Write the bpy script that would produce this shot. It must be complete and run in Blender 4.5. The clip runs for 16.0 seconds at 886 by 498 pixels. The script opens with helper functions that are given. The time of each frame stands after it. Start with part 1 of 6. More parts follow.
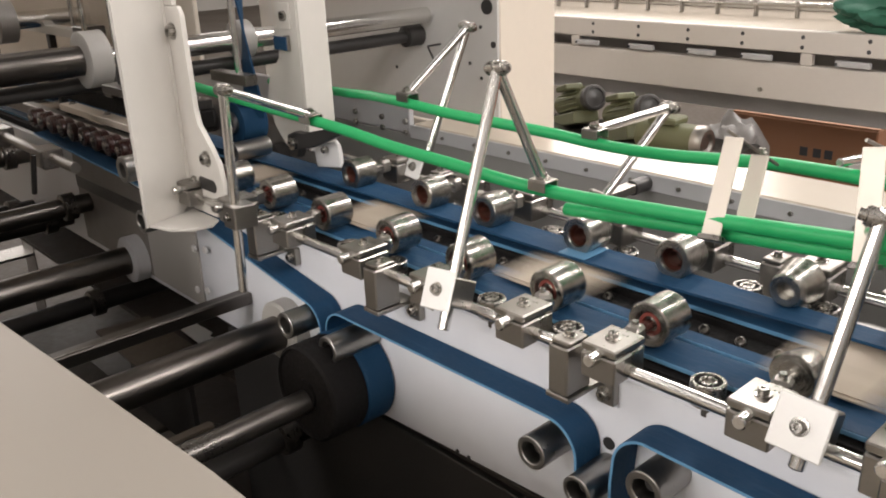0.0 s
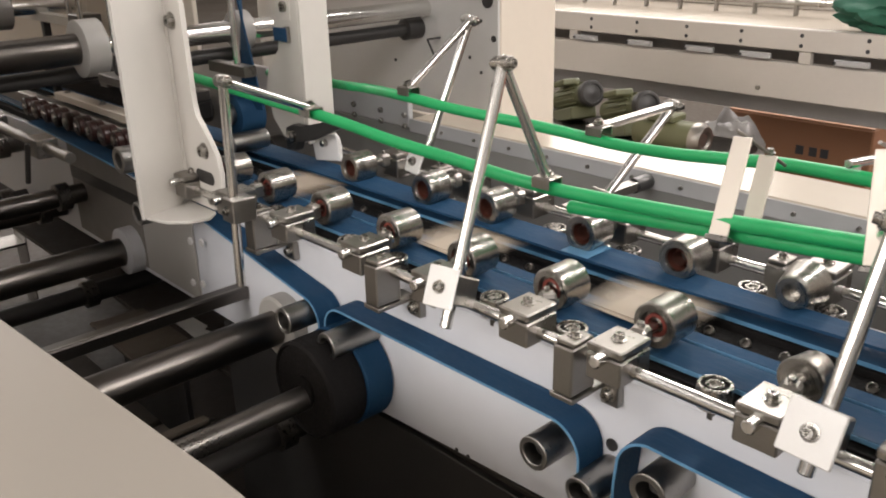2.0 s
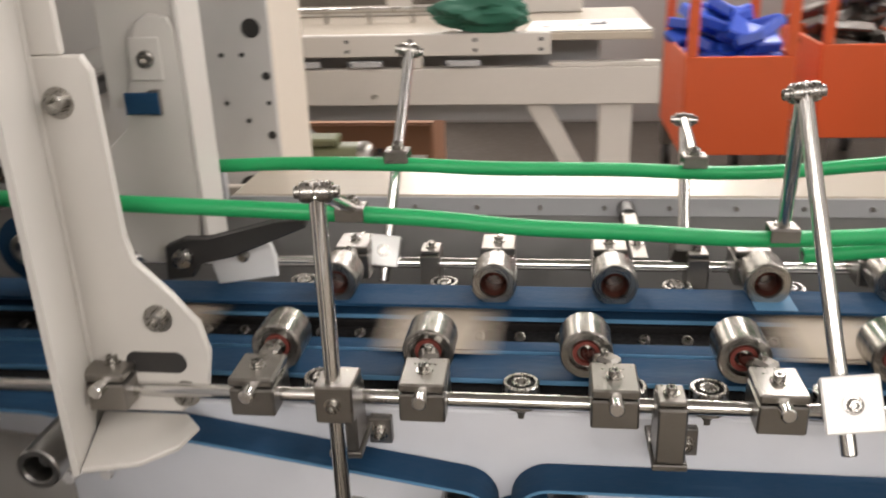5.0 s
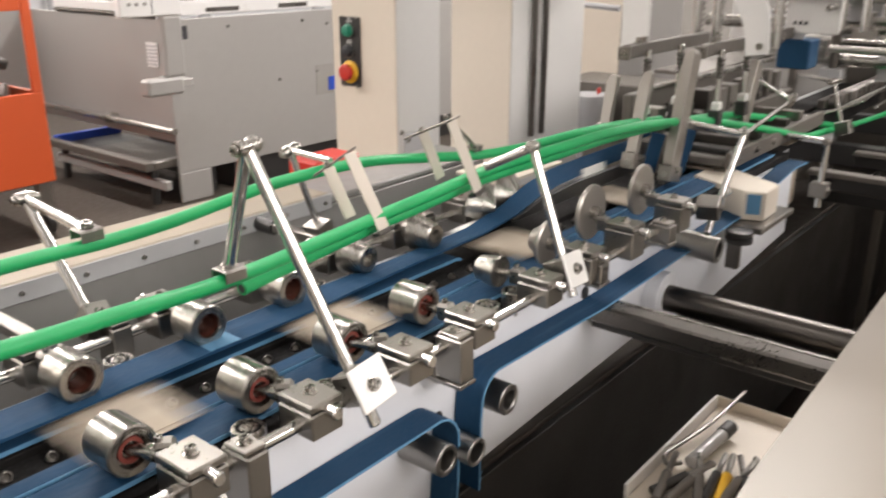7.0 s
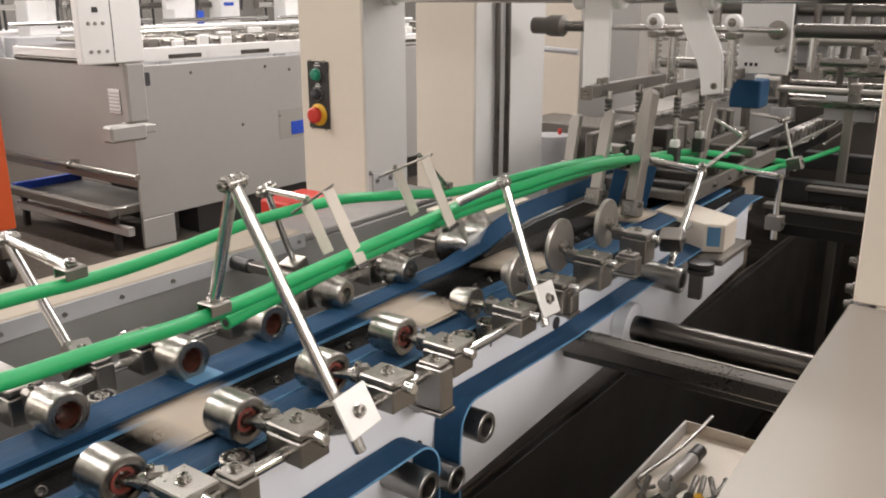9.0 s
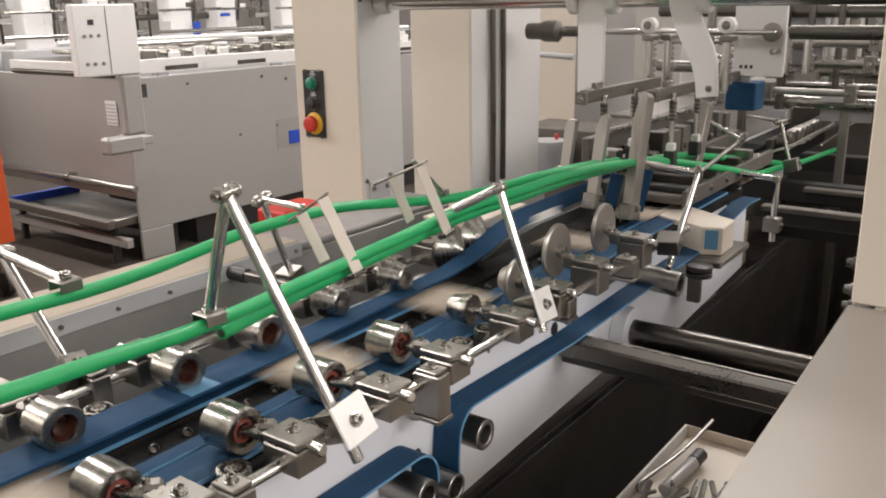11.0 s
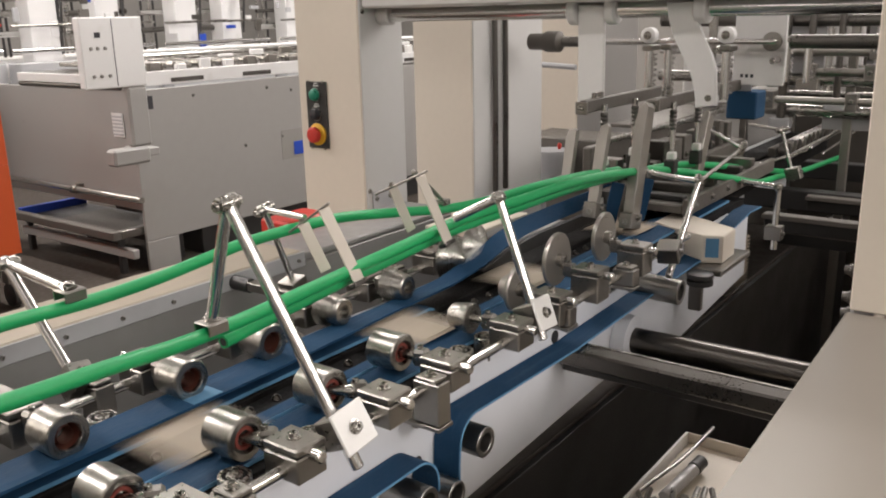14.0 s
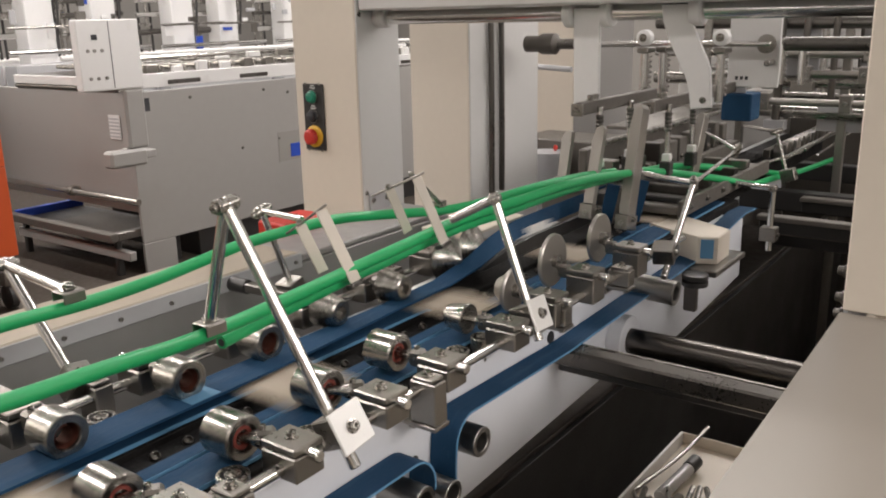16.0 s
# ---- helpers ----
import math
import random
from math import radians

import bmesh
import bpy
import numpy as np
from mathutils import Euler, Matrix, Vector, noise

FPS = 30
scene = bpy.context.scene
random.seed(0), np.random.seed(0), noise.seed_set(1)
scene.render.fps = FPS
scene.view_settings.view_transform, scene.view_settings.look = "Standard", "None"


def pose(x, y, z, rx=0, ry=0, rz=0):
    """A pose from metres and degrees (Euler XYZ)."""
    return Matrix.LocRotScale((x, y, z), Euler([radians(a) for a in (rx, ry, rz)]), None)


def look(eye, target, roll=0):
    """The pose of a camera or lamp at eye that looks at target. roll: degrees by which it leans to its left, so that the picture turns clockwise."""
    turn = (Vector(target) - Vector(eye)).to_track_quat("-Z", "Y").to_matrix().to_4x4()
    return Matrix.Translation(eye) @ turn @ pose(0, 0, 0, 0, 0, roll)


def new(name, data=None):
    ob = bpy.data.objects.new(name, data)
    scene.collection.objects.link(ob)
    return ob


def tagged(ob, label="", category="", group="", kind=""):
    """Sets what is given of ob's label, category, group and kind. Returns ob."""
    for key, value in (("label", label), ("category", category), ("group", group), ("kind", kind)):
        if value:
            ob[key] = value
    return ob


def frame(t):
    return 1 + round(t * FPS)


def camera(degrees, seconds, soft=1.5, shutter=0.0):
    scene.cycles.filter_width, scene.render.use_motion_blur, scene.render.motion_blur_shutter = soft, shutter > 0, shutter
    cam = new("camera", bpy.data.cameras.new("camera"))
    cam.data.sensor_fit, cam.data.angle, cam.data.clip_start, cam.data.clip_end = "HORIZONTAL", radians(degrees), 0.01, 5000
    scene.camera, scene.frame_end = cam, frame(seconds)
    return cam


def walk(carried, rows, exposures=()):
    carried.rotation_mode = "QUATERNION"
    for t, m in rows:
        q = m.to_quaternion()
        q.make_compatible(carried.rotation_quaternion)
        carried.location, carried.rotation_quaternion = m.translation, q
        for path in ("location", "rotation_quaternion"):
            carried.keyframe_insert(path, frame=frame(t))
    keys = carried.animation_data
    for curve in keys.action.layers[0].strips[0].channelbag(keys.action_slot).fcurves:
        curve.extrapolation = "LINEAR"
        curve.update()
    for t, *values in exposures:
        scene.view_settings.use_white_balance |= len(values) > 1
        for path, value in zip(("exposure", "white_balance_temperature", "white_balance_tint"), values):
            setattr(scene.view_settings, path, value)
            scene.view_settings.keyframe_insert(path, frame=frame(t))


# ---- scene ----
cam = camera(54.7, 16.0, soft=1.9, shutter=0.5)
PATH = [
    (0, (0.612, -0.545, 1.314), (-0.777, 0.706, 0.602), -2.4),
    (0.5, (0.613, -0.546, 1.315), (-0.78, 0.701, 0.603), -2.4),
    (1, (0.617, -0.545, 1.315), (-0.785, 0.695, 0.609), -2.5),
    (1.5, (0.616, -0.543, 1.315), (-0.787, 0.694, 0.606), -2.4),
    (2, (0.595, -0.545, 1.314), (-0.777, 0.715, 0.587), -1.5),
    (2.5, (0.471, -0.599, 1.316), (-0.764, 0.797, 0.591), -1.7),
    (3, (0.33, -0.648, 1.316), (-0.8, 0.82, 0.561), -2.0),
    (3.2, (0.301, -0.627, 1.307), (-0.866, 0.812, 0.555), -2.0),
    (5.3, (-0.298, -0.569, 1.31), (-0.286, 1.291, 0.576), -3.9),
    (5.5, (-0.33, -0.554, 1.311), (-0.144, 1.294, 0.571), -5.2),
    (6, (-0.386, -0.516, 1.315), (0.387, 1.155, 0.533), -1.5),
    (6.5, (-0.454, -0.494, 1.327), (0.733, 0.935, 0.587), -1.5),
    (7, (-0.506, -0.494, 1.335), (0.964, 0.69, 0.674), 0.1),
    (7.5, (-0.538, -0.503, 1.335), (0.993, 0.646, 0.753), 0.1),
    (8, (-0.546, -0.506, 1.332), (0.987, 0.64, 0.752), -0.1),
    (8.5, (-0.547, -0.507, 1.332), (0.994, 0.634, 0.762), -0.1),
    (9, (-0.544, -0.501, 1.333), (1.005, 0.631, 0.768), -0.1),
    (11.5, (-0.539, -0.506, 1.332), (1.014, 0.632, 0.789), -1.1),
    (12, (-0.541, -0.51, 1.332), (1.01, 0.633, 0.798), -1.1),
    (12.5, (-0.542, -0.513, 1.332), (1.008, 0.634, 0.801), -1.4),
    (13, (-0.544, -0.517, 1.334), (1.007, 0.631, 0.806), -1.4),
    (13.5, (-0.545, -0.516, 1.332), (1.007, 0.633, 0.81), -1.3),
    (14, (-0.543, -0.516, 1.334), (1.006, 0.633, 0.807), -1.3),
    (14.5, (-0.543, -0.515, 1.334), (1.007, 0.633, 0.804), -1.3),
    (15, (-0.544, -0.517, 1.334), (1.006, 0.631, 0.804), -1.3),
    (15.5, (-0.546, -0.518, 1.335), (1.005, 0.629, 0.806), -1.2),
    (16, (-0.549, -0.521, 1.335), (1.006, 0.623, 0.812), -1.3),
]
walk(cam, [(t, look(eye, target, roll)) for t, eye, target, roll in PATH], exposures=[(0.0, 0.06), (0.6, 0.05), (1.5, -0.01), (3.0, 0.07), (5.4, -0.07), (6.0, -0.10), (6.5, 0.09), (7.0, 0.29), (8.0, 0.08), (9.0, 0.01), (12.0, -0.11), (14.0, -0.21), (16.0, -0.27)])

# ---- world and light ----
world = bpy.data.worlds.new("world")
scene.world = world
world.use_nodes = True
_bg = world.node_tree.nodes["Background"]
_sky = world.node_tree.nodes.new("ShaderNodeTexSky")
_sky.sky_type, _sky.sun_disc = "NISHITA", False
_sky.sun_elevation, _sky.sun_rotation = radians(50), radians(200)
world.node_tree.links.new(_sky.outputs[0], _bg.inputs[0])
_bg.inputs[1].default_value = 0.08


def hall_lamp(name, eye, target, sx, sy, watts, colour):
    data = bpy.data.lights.new(name, "AREA")
    data.shape, data.size, data.size_y, data.energy, data.color = "RECTANGLE", sx, sy, watts, colour
    ob = new(name, data)
    ob.matrix_world = look(eye, target)
    return ob


# area lamps before blank walls and ceiling stand in for daylight; the windows are unseen
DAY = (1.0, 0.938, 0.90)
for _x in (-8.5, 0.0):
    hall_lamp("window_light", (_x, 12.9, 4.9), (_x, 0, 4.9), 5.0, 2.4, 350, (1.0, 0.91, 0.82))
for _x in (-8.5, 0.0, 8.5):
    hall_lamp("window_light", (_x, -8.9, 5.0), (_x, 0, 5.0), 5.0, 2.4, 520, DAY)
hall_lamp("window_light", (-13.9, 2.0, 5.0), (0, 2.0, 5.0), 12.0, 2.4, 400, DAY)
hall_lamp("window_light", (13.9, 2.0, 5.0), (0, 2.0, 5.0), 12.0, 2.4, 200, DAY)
# fill lamps under the unbroken ceiling, the far pair brightening the background
for _x in (-3.2, 2.6):
    hall_lamp("roof_fill", (_x, -2.4, 6.4), (_x, -2.3999, 0), 0.6, 10.0, 50, DAY)
    hall_lamp("roof_fill", (_x, 7.5, 6.4), (_x, 7.5001, 0), 0.6, 8.0, 660, DAY)


# one more added fill lamp, brightening the far end of the line
hall_lamp("roof_fill", (6.5, 0.5, 6.4), (6.5, 0.5001, 0), 0.8, 9.0, 850, DAY)


# ---- materials ----
def material(name, colour, rough=0.5, metal=0.0, vary=0.12, grain=60.0, bump=0.05, spots=0.0, spot_colour=(0.1, 0.08, 0.06), stretch=(1, 1, 1), coat=0.0, random=0.0, uneven=0.25, spec=0.5):
    m = bpy.data.materials.new(name)
    m.use_nodes = True
    nt = m.node_tree
    N, L = nt.nodes, nt.links
    p = N["Principled BSDF"]
    p.inputs["Metallic"].default_value = metal
    p.inputs["Coat Weight"].default_value = coat
    p.inputs["Specular IOR Level"].default_value = spec
    tc = N.new("ShaderNodeTexCoord")
    mp = N.new("ShaderNodeMapping")
    mp.inputs["Scale"].default_value = stretch
    L.new(tc.outputs["Object"], mp.inputs["Vector"])
    big, fine = N.new("ShaderNodeTexNoise"), N.new("ShaderNodeTexNoise")
    big.inputs["Scale"].default_value, big.inputs["Detail"].default_value = grain * 0.12, 4
    fine.inputs["Scale"].default_value, fine.inputs["Detail"].default_value = grain * 4, 3
    for n in (big, fine):
        L.new(mp.outputs[0], n.inputs["Vector"])
    mix = N.new("ShaderNodeMix")
    mix.data_type = "RGBA"
    mix.inputs[6].default_value = (*[c * (1 - vary) for c in colour], 1)
    mix.inputs[7].default_value = (*[min(1, c * (1 + vary)) for c in colour], 1)
    avg = N.new("ShaderNodeMath")
    avg.operation = "MULTIPLY_ADD"
    avg.inputs[1].default_value, avg.inputs[2].default_value = 0.5, 0.0
    add = N.new("ShaderNodeMath")
    add.operation = "ADD"
    L.new(big.outputs["Fac"], add.inputs[0])
    L.new(fine.outputs["Fac"], add.inputs[1])
    L.new(add.outputs[0], avg.inputs[0])
    L.new(avg.outputs[0], mix.inputs[0])
    out = mix.outputs[2]
    if random:
        oi, hs = N.new("ShaderNodeObjectInfo"), N.new("ShaderNodeHueSaturation")
        mr = N.new("ShaderNodeMapRange")
        mr.inputs[3].default_value, mr.inputs[4].default_value = 1 - random, 1 + random
        L.new(oi.outputs["Random"], mr.inputs[0])
        L.new(mr.outputs[0], hs.inputs["Value"])
        L.new(out, hs.inputs["Color"])
        out = hs.outputs[0]
    if spots:
        st = N.new("ShaderNodeTexNoise")
        st.inputs["Scale"].default_value, st.inputs["Detail"].default_value = grain * 0.3, 6
        L.new(mp.outputs[0], st.inputs["Vector"])
        ramp = N.new("ShaderNodeMapRange")
        ramp.inputs[1].default_value, ramp.inputs[2].default_value = 0.58, 0.72
        ramp.inputs[4].default_value = spots
        L.new(st.outputs["Fac"], ramp.inputs[0])
        m2 = N.new("ShaderNodeMix")
        m2.data_type = "RGBA"
        m2.inputs[7].default_value = (*spot_colour, 1)
        L.new(ramp.outputs[0], m2.inputs[0])
        L.new(out, m2.inputs[6])
        out = m2.outputs[2]
    L.new(out, p.inputs["Base Color"])
    rr = N.new("ShaderNodeMapRange")
    rr.inputs[3].default_value, rr.inputs[4].default_value = max(0.02, rough * (1 - uneven)), min(1, rough * (1 + uneven))
    L.new(add.outputs[0], rr.inputs[0])
    rr.inputs[1].default_value, rr.inputs[2].default_value = 0.7, 1.3
    L.new(rr.outputs[0], p.inputs["Roughness"])
    if bump:
        b = N.new("ShaderNodeBump")
        b.inputs["Strength"].default_value, b.inputs["Distance"].default_value = bump, 0.002
        L.new(fine.outputs["Fac"], b.inputs["Height"])
        L.new(b.outputs[0], p.inputs["Normal"])
    return m


WHITE = material("white_paint", (0.72, 0.71, 0.70), 0.42, vary=0.05, grain=25, bump=0.06, spots=0.25, spot_colour=(0.45, 0.42, 0.38))
SMUDGED = material("smudged_white_paint", (0.66, 0.675, 0.715), 0.42, vary=0.10, grain=7, bump=0.05, spots=0.45, spot_colour=(0.40, 0.375, 0.345))
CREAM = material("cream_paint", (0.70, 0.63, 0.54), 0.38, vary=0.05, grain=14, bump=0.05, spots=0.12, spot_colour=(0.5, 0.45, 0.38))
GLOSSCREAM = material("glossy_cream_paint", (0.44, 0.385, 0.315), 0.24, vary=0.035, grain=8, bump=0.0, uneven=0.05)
# the same cream darkened in colour for the weaker light on the near top
NEARTOP = material("shaded_cream_paint", (0.268, 0.243, 0.213), 0.30, vary=0.035, grain=9, bump=0.01, uneven=0.04)
WARMGREY = material("warm_grey_enamel", (0.325, 0.312, 0.297), 0.36, vary=0.08, grain=5, bump=0.04, spots=0.25, spot_colour=(0.26, 0.24, 0.22))
BROWN = material("dark_brown_steel", (0.125, 0.113, 0.10), 0.5, 0.2, vary=0.25, grain=20, bump=0.08, spots=0.3, spot_colour=(0.12, 0.10, 0.085))
BRACKETPAINT = material("handled_cream_white_paint", (0.60, 0.575, 0.535), 0.42, vary=0.07, grain=9, bump=0.04, spots=0.35, spot_colour=(0.47, 0.44, 0.40))
PALE = material("pale_machine_paint", (0.56, 0.525, 0.485), 0.4, vary=0.06, grain=14, bump=0.04, spots=0.15, spot_colour=(0.42, 0.38, 0.34))
# grey enamel with the rear panel's shade put into its colour
SHADEGREY = material("shaded_grey_enamel", (0.24, 0.232, 0.225), 0.4, vary=0.12, grain=9, bump=0.04, spots=0.4, spot_colour=(0.15, 0.14, 0.13))
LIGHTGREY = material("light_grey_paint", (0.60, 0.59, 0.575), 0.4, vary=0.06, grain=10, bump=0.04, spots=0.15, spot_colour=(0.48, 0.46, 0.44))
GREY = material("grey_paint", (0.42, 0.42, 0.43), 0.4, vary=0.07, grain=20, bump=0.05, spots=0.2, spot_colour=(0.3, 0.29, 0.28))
STEEL = material("ground_steel", (0.37, 0.355, 0.33), 0.27, 1.0, vary=0.26, grain=110, bump=0.05, stretch=(1, 0.10, 1), uneven=0.35)
CHROME = material("chromed_rod", (0.70, 0.69, 0.67), 0.19, 1.0, vary=0.06, grain=90, bump=0.01)
BLOCK = material("milled_steel", (0.30, 0.283, 0.262), 0.34, 1.0, vary=0.16, grain=60, bump=0.04)
DARKSTEEL = material("oiled_dark_steel", (0.145, 0.135, 0.125), 0.32, 0.9, vary=0.2, grain=60, bump=0.05)
OILBLACK = material("oily_black_rubber", (0.011, 0.010, 0.010), 0.75, spec=0.15, vary=0.2, grain=60, bump=0.05)
# stain spots over a base darkened for shade up the line
STAINSHADE = material("stained_shaded_plate", (0.17, 0.155, 0.14), 0.5, vary=0.3, grain=6, bump=0.06, spots=0.7, spot_colour=(0.05, 0.045, 0.04))
DIRTY = material("dirty_grey_paint", (0.40, 0.385, 0.36), 0.5, vary=0.15, grain=7, bump=0.06, spots=0.6, spot_colour=(0.17, 0.15, 0.13))
STEELBAR = material("brushed_steel_bar", (0.40, 0.38, 0.35), 0.36, 0.85, vary=0.08, grain=60, bump=0.03, stretch=(1, 1, 0.1))
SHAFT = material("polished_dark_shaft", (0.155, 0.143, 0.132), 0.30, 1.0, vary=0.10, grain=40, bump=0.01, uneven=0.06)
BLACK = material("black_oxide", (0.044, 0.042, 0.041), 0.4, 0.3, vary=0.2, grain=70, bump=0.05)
PIPE = material("pulley_steel", (0.34, 0.33, 0.315), 0.36, 1.0, vary=0.15, grain=90, bump=0.03)
BELT = material("blue_belt", (0.0105, 0.050, 0.112), 0.72, spec=0.25, vary=0.14, grain=70, bump=0.15, spots=0.3, spot_colour=(0.05, 0.12, 0.2), stretch=(0.3, 3, 1))
BELTEDGE = material("belt_edge", (0.10, 0.25, 0.42), 0.6, vary=0.1, grain=80)
GREEN = material("green_tube", (0.014, 0.35, 0.11), 0.42, vary=0.08, grain=40, bump=0.04, spots=0.2, spot_colour=(0.03, 0.3, 0.1))
CARD = material("carton_board", (0.42, 0.355, 0.285), 0.7, vary=0.12, grain=90, bump=0.1, spots=0.4, spot_colour=(0.6, 0.55, 0.48), random=0.08)
RED = material("red_bushing", (0.17, 0.035, 0.025), 0.55, vary=0.25, grain=150, bump=0.1)
RUBBER = material("brown_rubber", (0.036, 0.015, 0.013), 0.28, vary=0.25, grain=120, bump=0.1)
COPPER = material("bronze_bore", (0.17, 0.062, 0.045), 0.5, 0.3, vary=0.25, grain=120)
BRASS = material("nickel_strip", (0.62, 0.57, 0.50), 0.42, 0.55, vary=0.05, grain=50, bump=0.0, stretch=(1, 1, 0.1))
PLATE = material("bright_zinc_plate", (0.80, 0.79, 0.77), 0.35, 0.15, vary=0.04, grain=70, bump=0.03)
# brown-black that carries the pit's shade in its colour
PITSHADE = material("pit_shade_brown", (0.062, 0.053, 0.046), 0.6, spec=0.3, vary=0.35, grain=12, bump=0.15, spots=0.5, spot_colour=(0.03, 0.026, 0.022))
BEDBROWN = material("stained_bed_plate", (0.105, 0.085, 0.066), 0.55, 0.1, vary=0.3, grain=16, bump=0.08, spots=0.5, spot_colour=(0.05, 0.042, 0.036))
FLOOR = material("worn_concrete", (0.062, 0.051, 0.042), 0.8, spec=0.2, vary=0.25, grain=9, bump=0.1, spots=0.5, spot_colour=(0.07, 0.06, 0.05))
WALLPAINT = material("hall_wall_paint", (0.30, 0.285, 0.265), 0.8, vary=0.06, grain=6)
ORANGE = material("orange_enamel", (0.62, 0.10, 0.025), 0.4, vary=0.08, grain=18, bump=0.04, spots=0.2, spot_colour=(0.4, 0.08, 0.03))
BLUEPL = material("blue_plastic", (0.02, 0.07, 0.45), 0.4, vary=0.1, grain=30)
REDPL = material("red_plastic", (0.52, 0.035, 0.025), 0.35, vary=0.06, grain=60)
YELLOW = material("yellow_plastic", (0.70, 0.40, 0.03), 0.4, vary=0.06, grain=60)
GREENPL = material("green_plastic", (0.02, 0.22, 0.14), 0.35, vary=0.06, grain=60)
PAPER = material("white_paper", (0.80, 0.79, 0.76), 0.8, vary=0.04, grain=40)
WOODBOX = material("brown_carton", (0.26, 0.125, 0.065), 0.75, vary=0.12, grain=30, bump=0.08, spots=0.2, spot_colour=(0.16, 0.08, 0.05))
MACHGREEN = material("olive_enamel", (0.115, 0.12, 0.062), 0.45, vary=0.15, grain=40, bump=0.05)
FOIL = material("clear_film", (0.36, 0.35, 0.34), 0.18, vary=0.1, grain=60, bump=0.3)
CLOTH = material("dark_green_cloth", (0.015, 0.09, 0.055), 0.8, vary=0.3, grain=60, bump=0.3)
INK = material("dark_ink", (0.03, 0.03, 0.035), 0.6, vary=0.05)
LABELWHITE = material("white_ink", (0.6, 0.6, 0.58), 0.6, vary=0.05)


# ---- building helpers ----
def thing(name, label, category, loc=(0, 0, 0), group="", kind=""):
    ob = new(name)
    ob.empty_display_size = 0.02
    ob.location = loc
    return tagged(ob, label, category, group, kind)


def part(name, bm, mat, parent=None, label="", smooth=True):
    me = bpy.data.meshes.new(name)
    bmesh.ops.recalc_face_normals(bm, faces=bm.faces)
    bm.to_mesh(me)
    bm.free()
    if smooth:
        me.polygons.foreach_set("use_smooth", [True] * len(me.polygons))
        me.set_sharp_from_angle(angle=radians(35))
    me.materials.append(mat)
    ob = new(name, me)
    if parent is not None:
        ob.parent = parent
    if label:
        ob["label"] = label
    return ob


def box(bm, x0, x1, y0, y1, z0, z1, bevel=0.0015, m=None):
    vs = [bm.verts.new((x, y, z)) for x in (x0, x1) for y in (y0, y1) for z in (z0, z1)]
    fs = [bm.faces.new([vs[i] for i in f]) for f in ((0, 1, 3, 2), (4, 6, 7, 5), (0, 4, 5, 1), (2, 3, 7, 6), (0, 2, 6, 4), (1, 5, 7, 3))]
    if m is not None:
        bmesh.ops.transform(bm, matrix=m, verts=vs)
    if bevel:
        es = {e for f in fs for e in f.edges}
        bmesh.ops.bevel(bm, geom=list(es), offset=bevel, segments=1, affect="EDGES", profile=0.5)
    return bm


def turned(bm, a, b, profile, seg=28, cap=True):
    """A turned body on the axis a to b: profile rows are (way along 0..1 in metres, radius)."""
    a, b = Vector(a), Vector(b)
    w = (b - a).normalized()
    q = w.to_track_quat("Z", "Y").to_matrix()
    rings = []
    for s, r in profile:
        rings.append([bm.verts.new(a + q @ Vector((r * math.cos(2 * math.pi * i / seg), r * math.sin(2 * math.pi * i / seg), s))) for i in range(seg)])
    for r0, r1 in zip(rings, rings[1:]):
        for i in range(seg):
            bm.faces.new((r0[i], r0[(i + 1) % seg], r1[(i + 1) % seg], r1[i]))
    if cap:
        bm.faces.new(rings[0][::-1])
        bm.faces.new(rings[-1])
    return bm


def rod(bm, a, b, r, seg=20, bevel=0.0012, r2=None):
    n = (Vector(b) - Vector(a)).length
    e = r if r2 is None else r2
    c = min(bevel, n * 0.3, r * 0.4)
    return turned(bm, a, b, [(0, r - c), (c, r), (n - c, e), (n, e - c)], seg)


def pipe(bm, a, b, r, inner, seg=28, depth=None):
    """A hollow turned body, open at a (a bore of the given depth)."""
    n = (Vector(b) - Vector(a)).length
    d = n * 0.9 if depth is None else depth
    return turned(bm, a, b, [(d, inner), (0.001, inner), (0, inner + 0.001), (0, r - 0.001), (0.001, r), (n - 0.001, r), (n, r - 0.001)], seg)


def screw(bm, p, way, r=0.0045, h=0.005, washer=True):
    """A socket cap screw with its hexagon bore, head outwards along way."""
    p, w = Vector(p), Vector(way).normalized()
    if washer:
        turned(bm, p, p + w, [(0, r * 1.5), (0.001, r * 1.5), (0.0012, r)], 18)
    turned(bm, p, p + w, [(0.0, r), (h, r), (h + 0.0004, r * 0.9)], 18, cap=False)
    turned(bm, p, p + w, [(h + 0.0004, r * 0.9), (h + 0.0004, r * 0.55)], 6, cap=False)
    turned(bm, p, p + w, [(h * 0.4, 0.0001), (h * 0.4, r * 0.55), (h + 0.0004, r * 0.55)], 6, cap=False)
    return bm


def extruded(bm, outline, axis, lo, hi, bevel=0.0):
    """A plate: an outline of (u, v) pairs pushed from lo to hi along axis; u, v are the other two axes in order."""
    def put(u, v, w):
        return {"x": (w, u, v), "y": (u, w, v), "z": (u, v, w)}[axis]
    a = [bm.verts.new(put(u, v, lo)) for u, v in outline]
    b = [bm.verts.new(put(u, v, hi)) for u, v in outline]
    fs = [bm.faces.new(a), bm.faces.new(b[::-1])]
    n = len(a)
    for i in range(n):
        fs.append(bm.faces.new((a[i], b[i], b[(i + 1) % n], a[(i + 1) % n])))
    if bevel:
        es = {e for f in fs[:2] for e in f.edges}
        bmesh.ops.bevel(bm, geom=list(es), offset=bevel, segments=1, affect="EDGES", profile=0.5)
    return bm


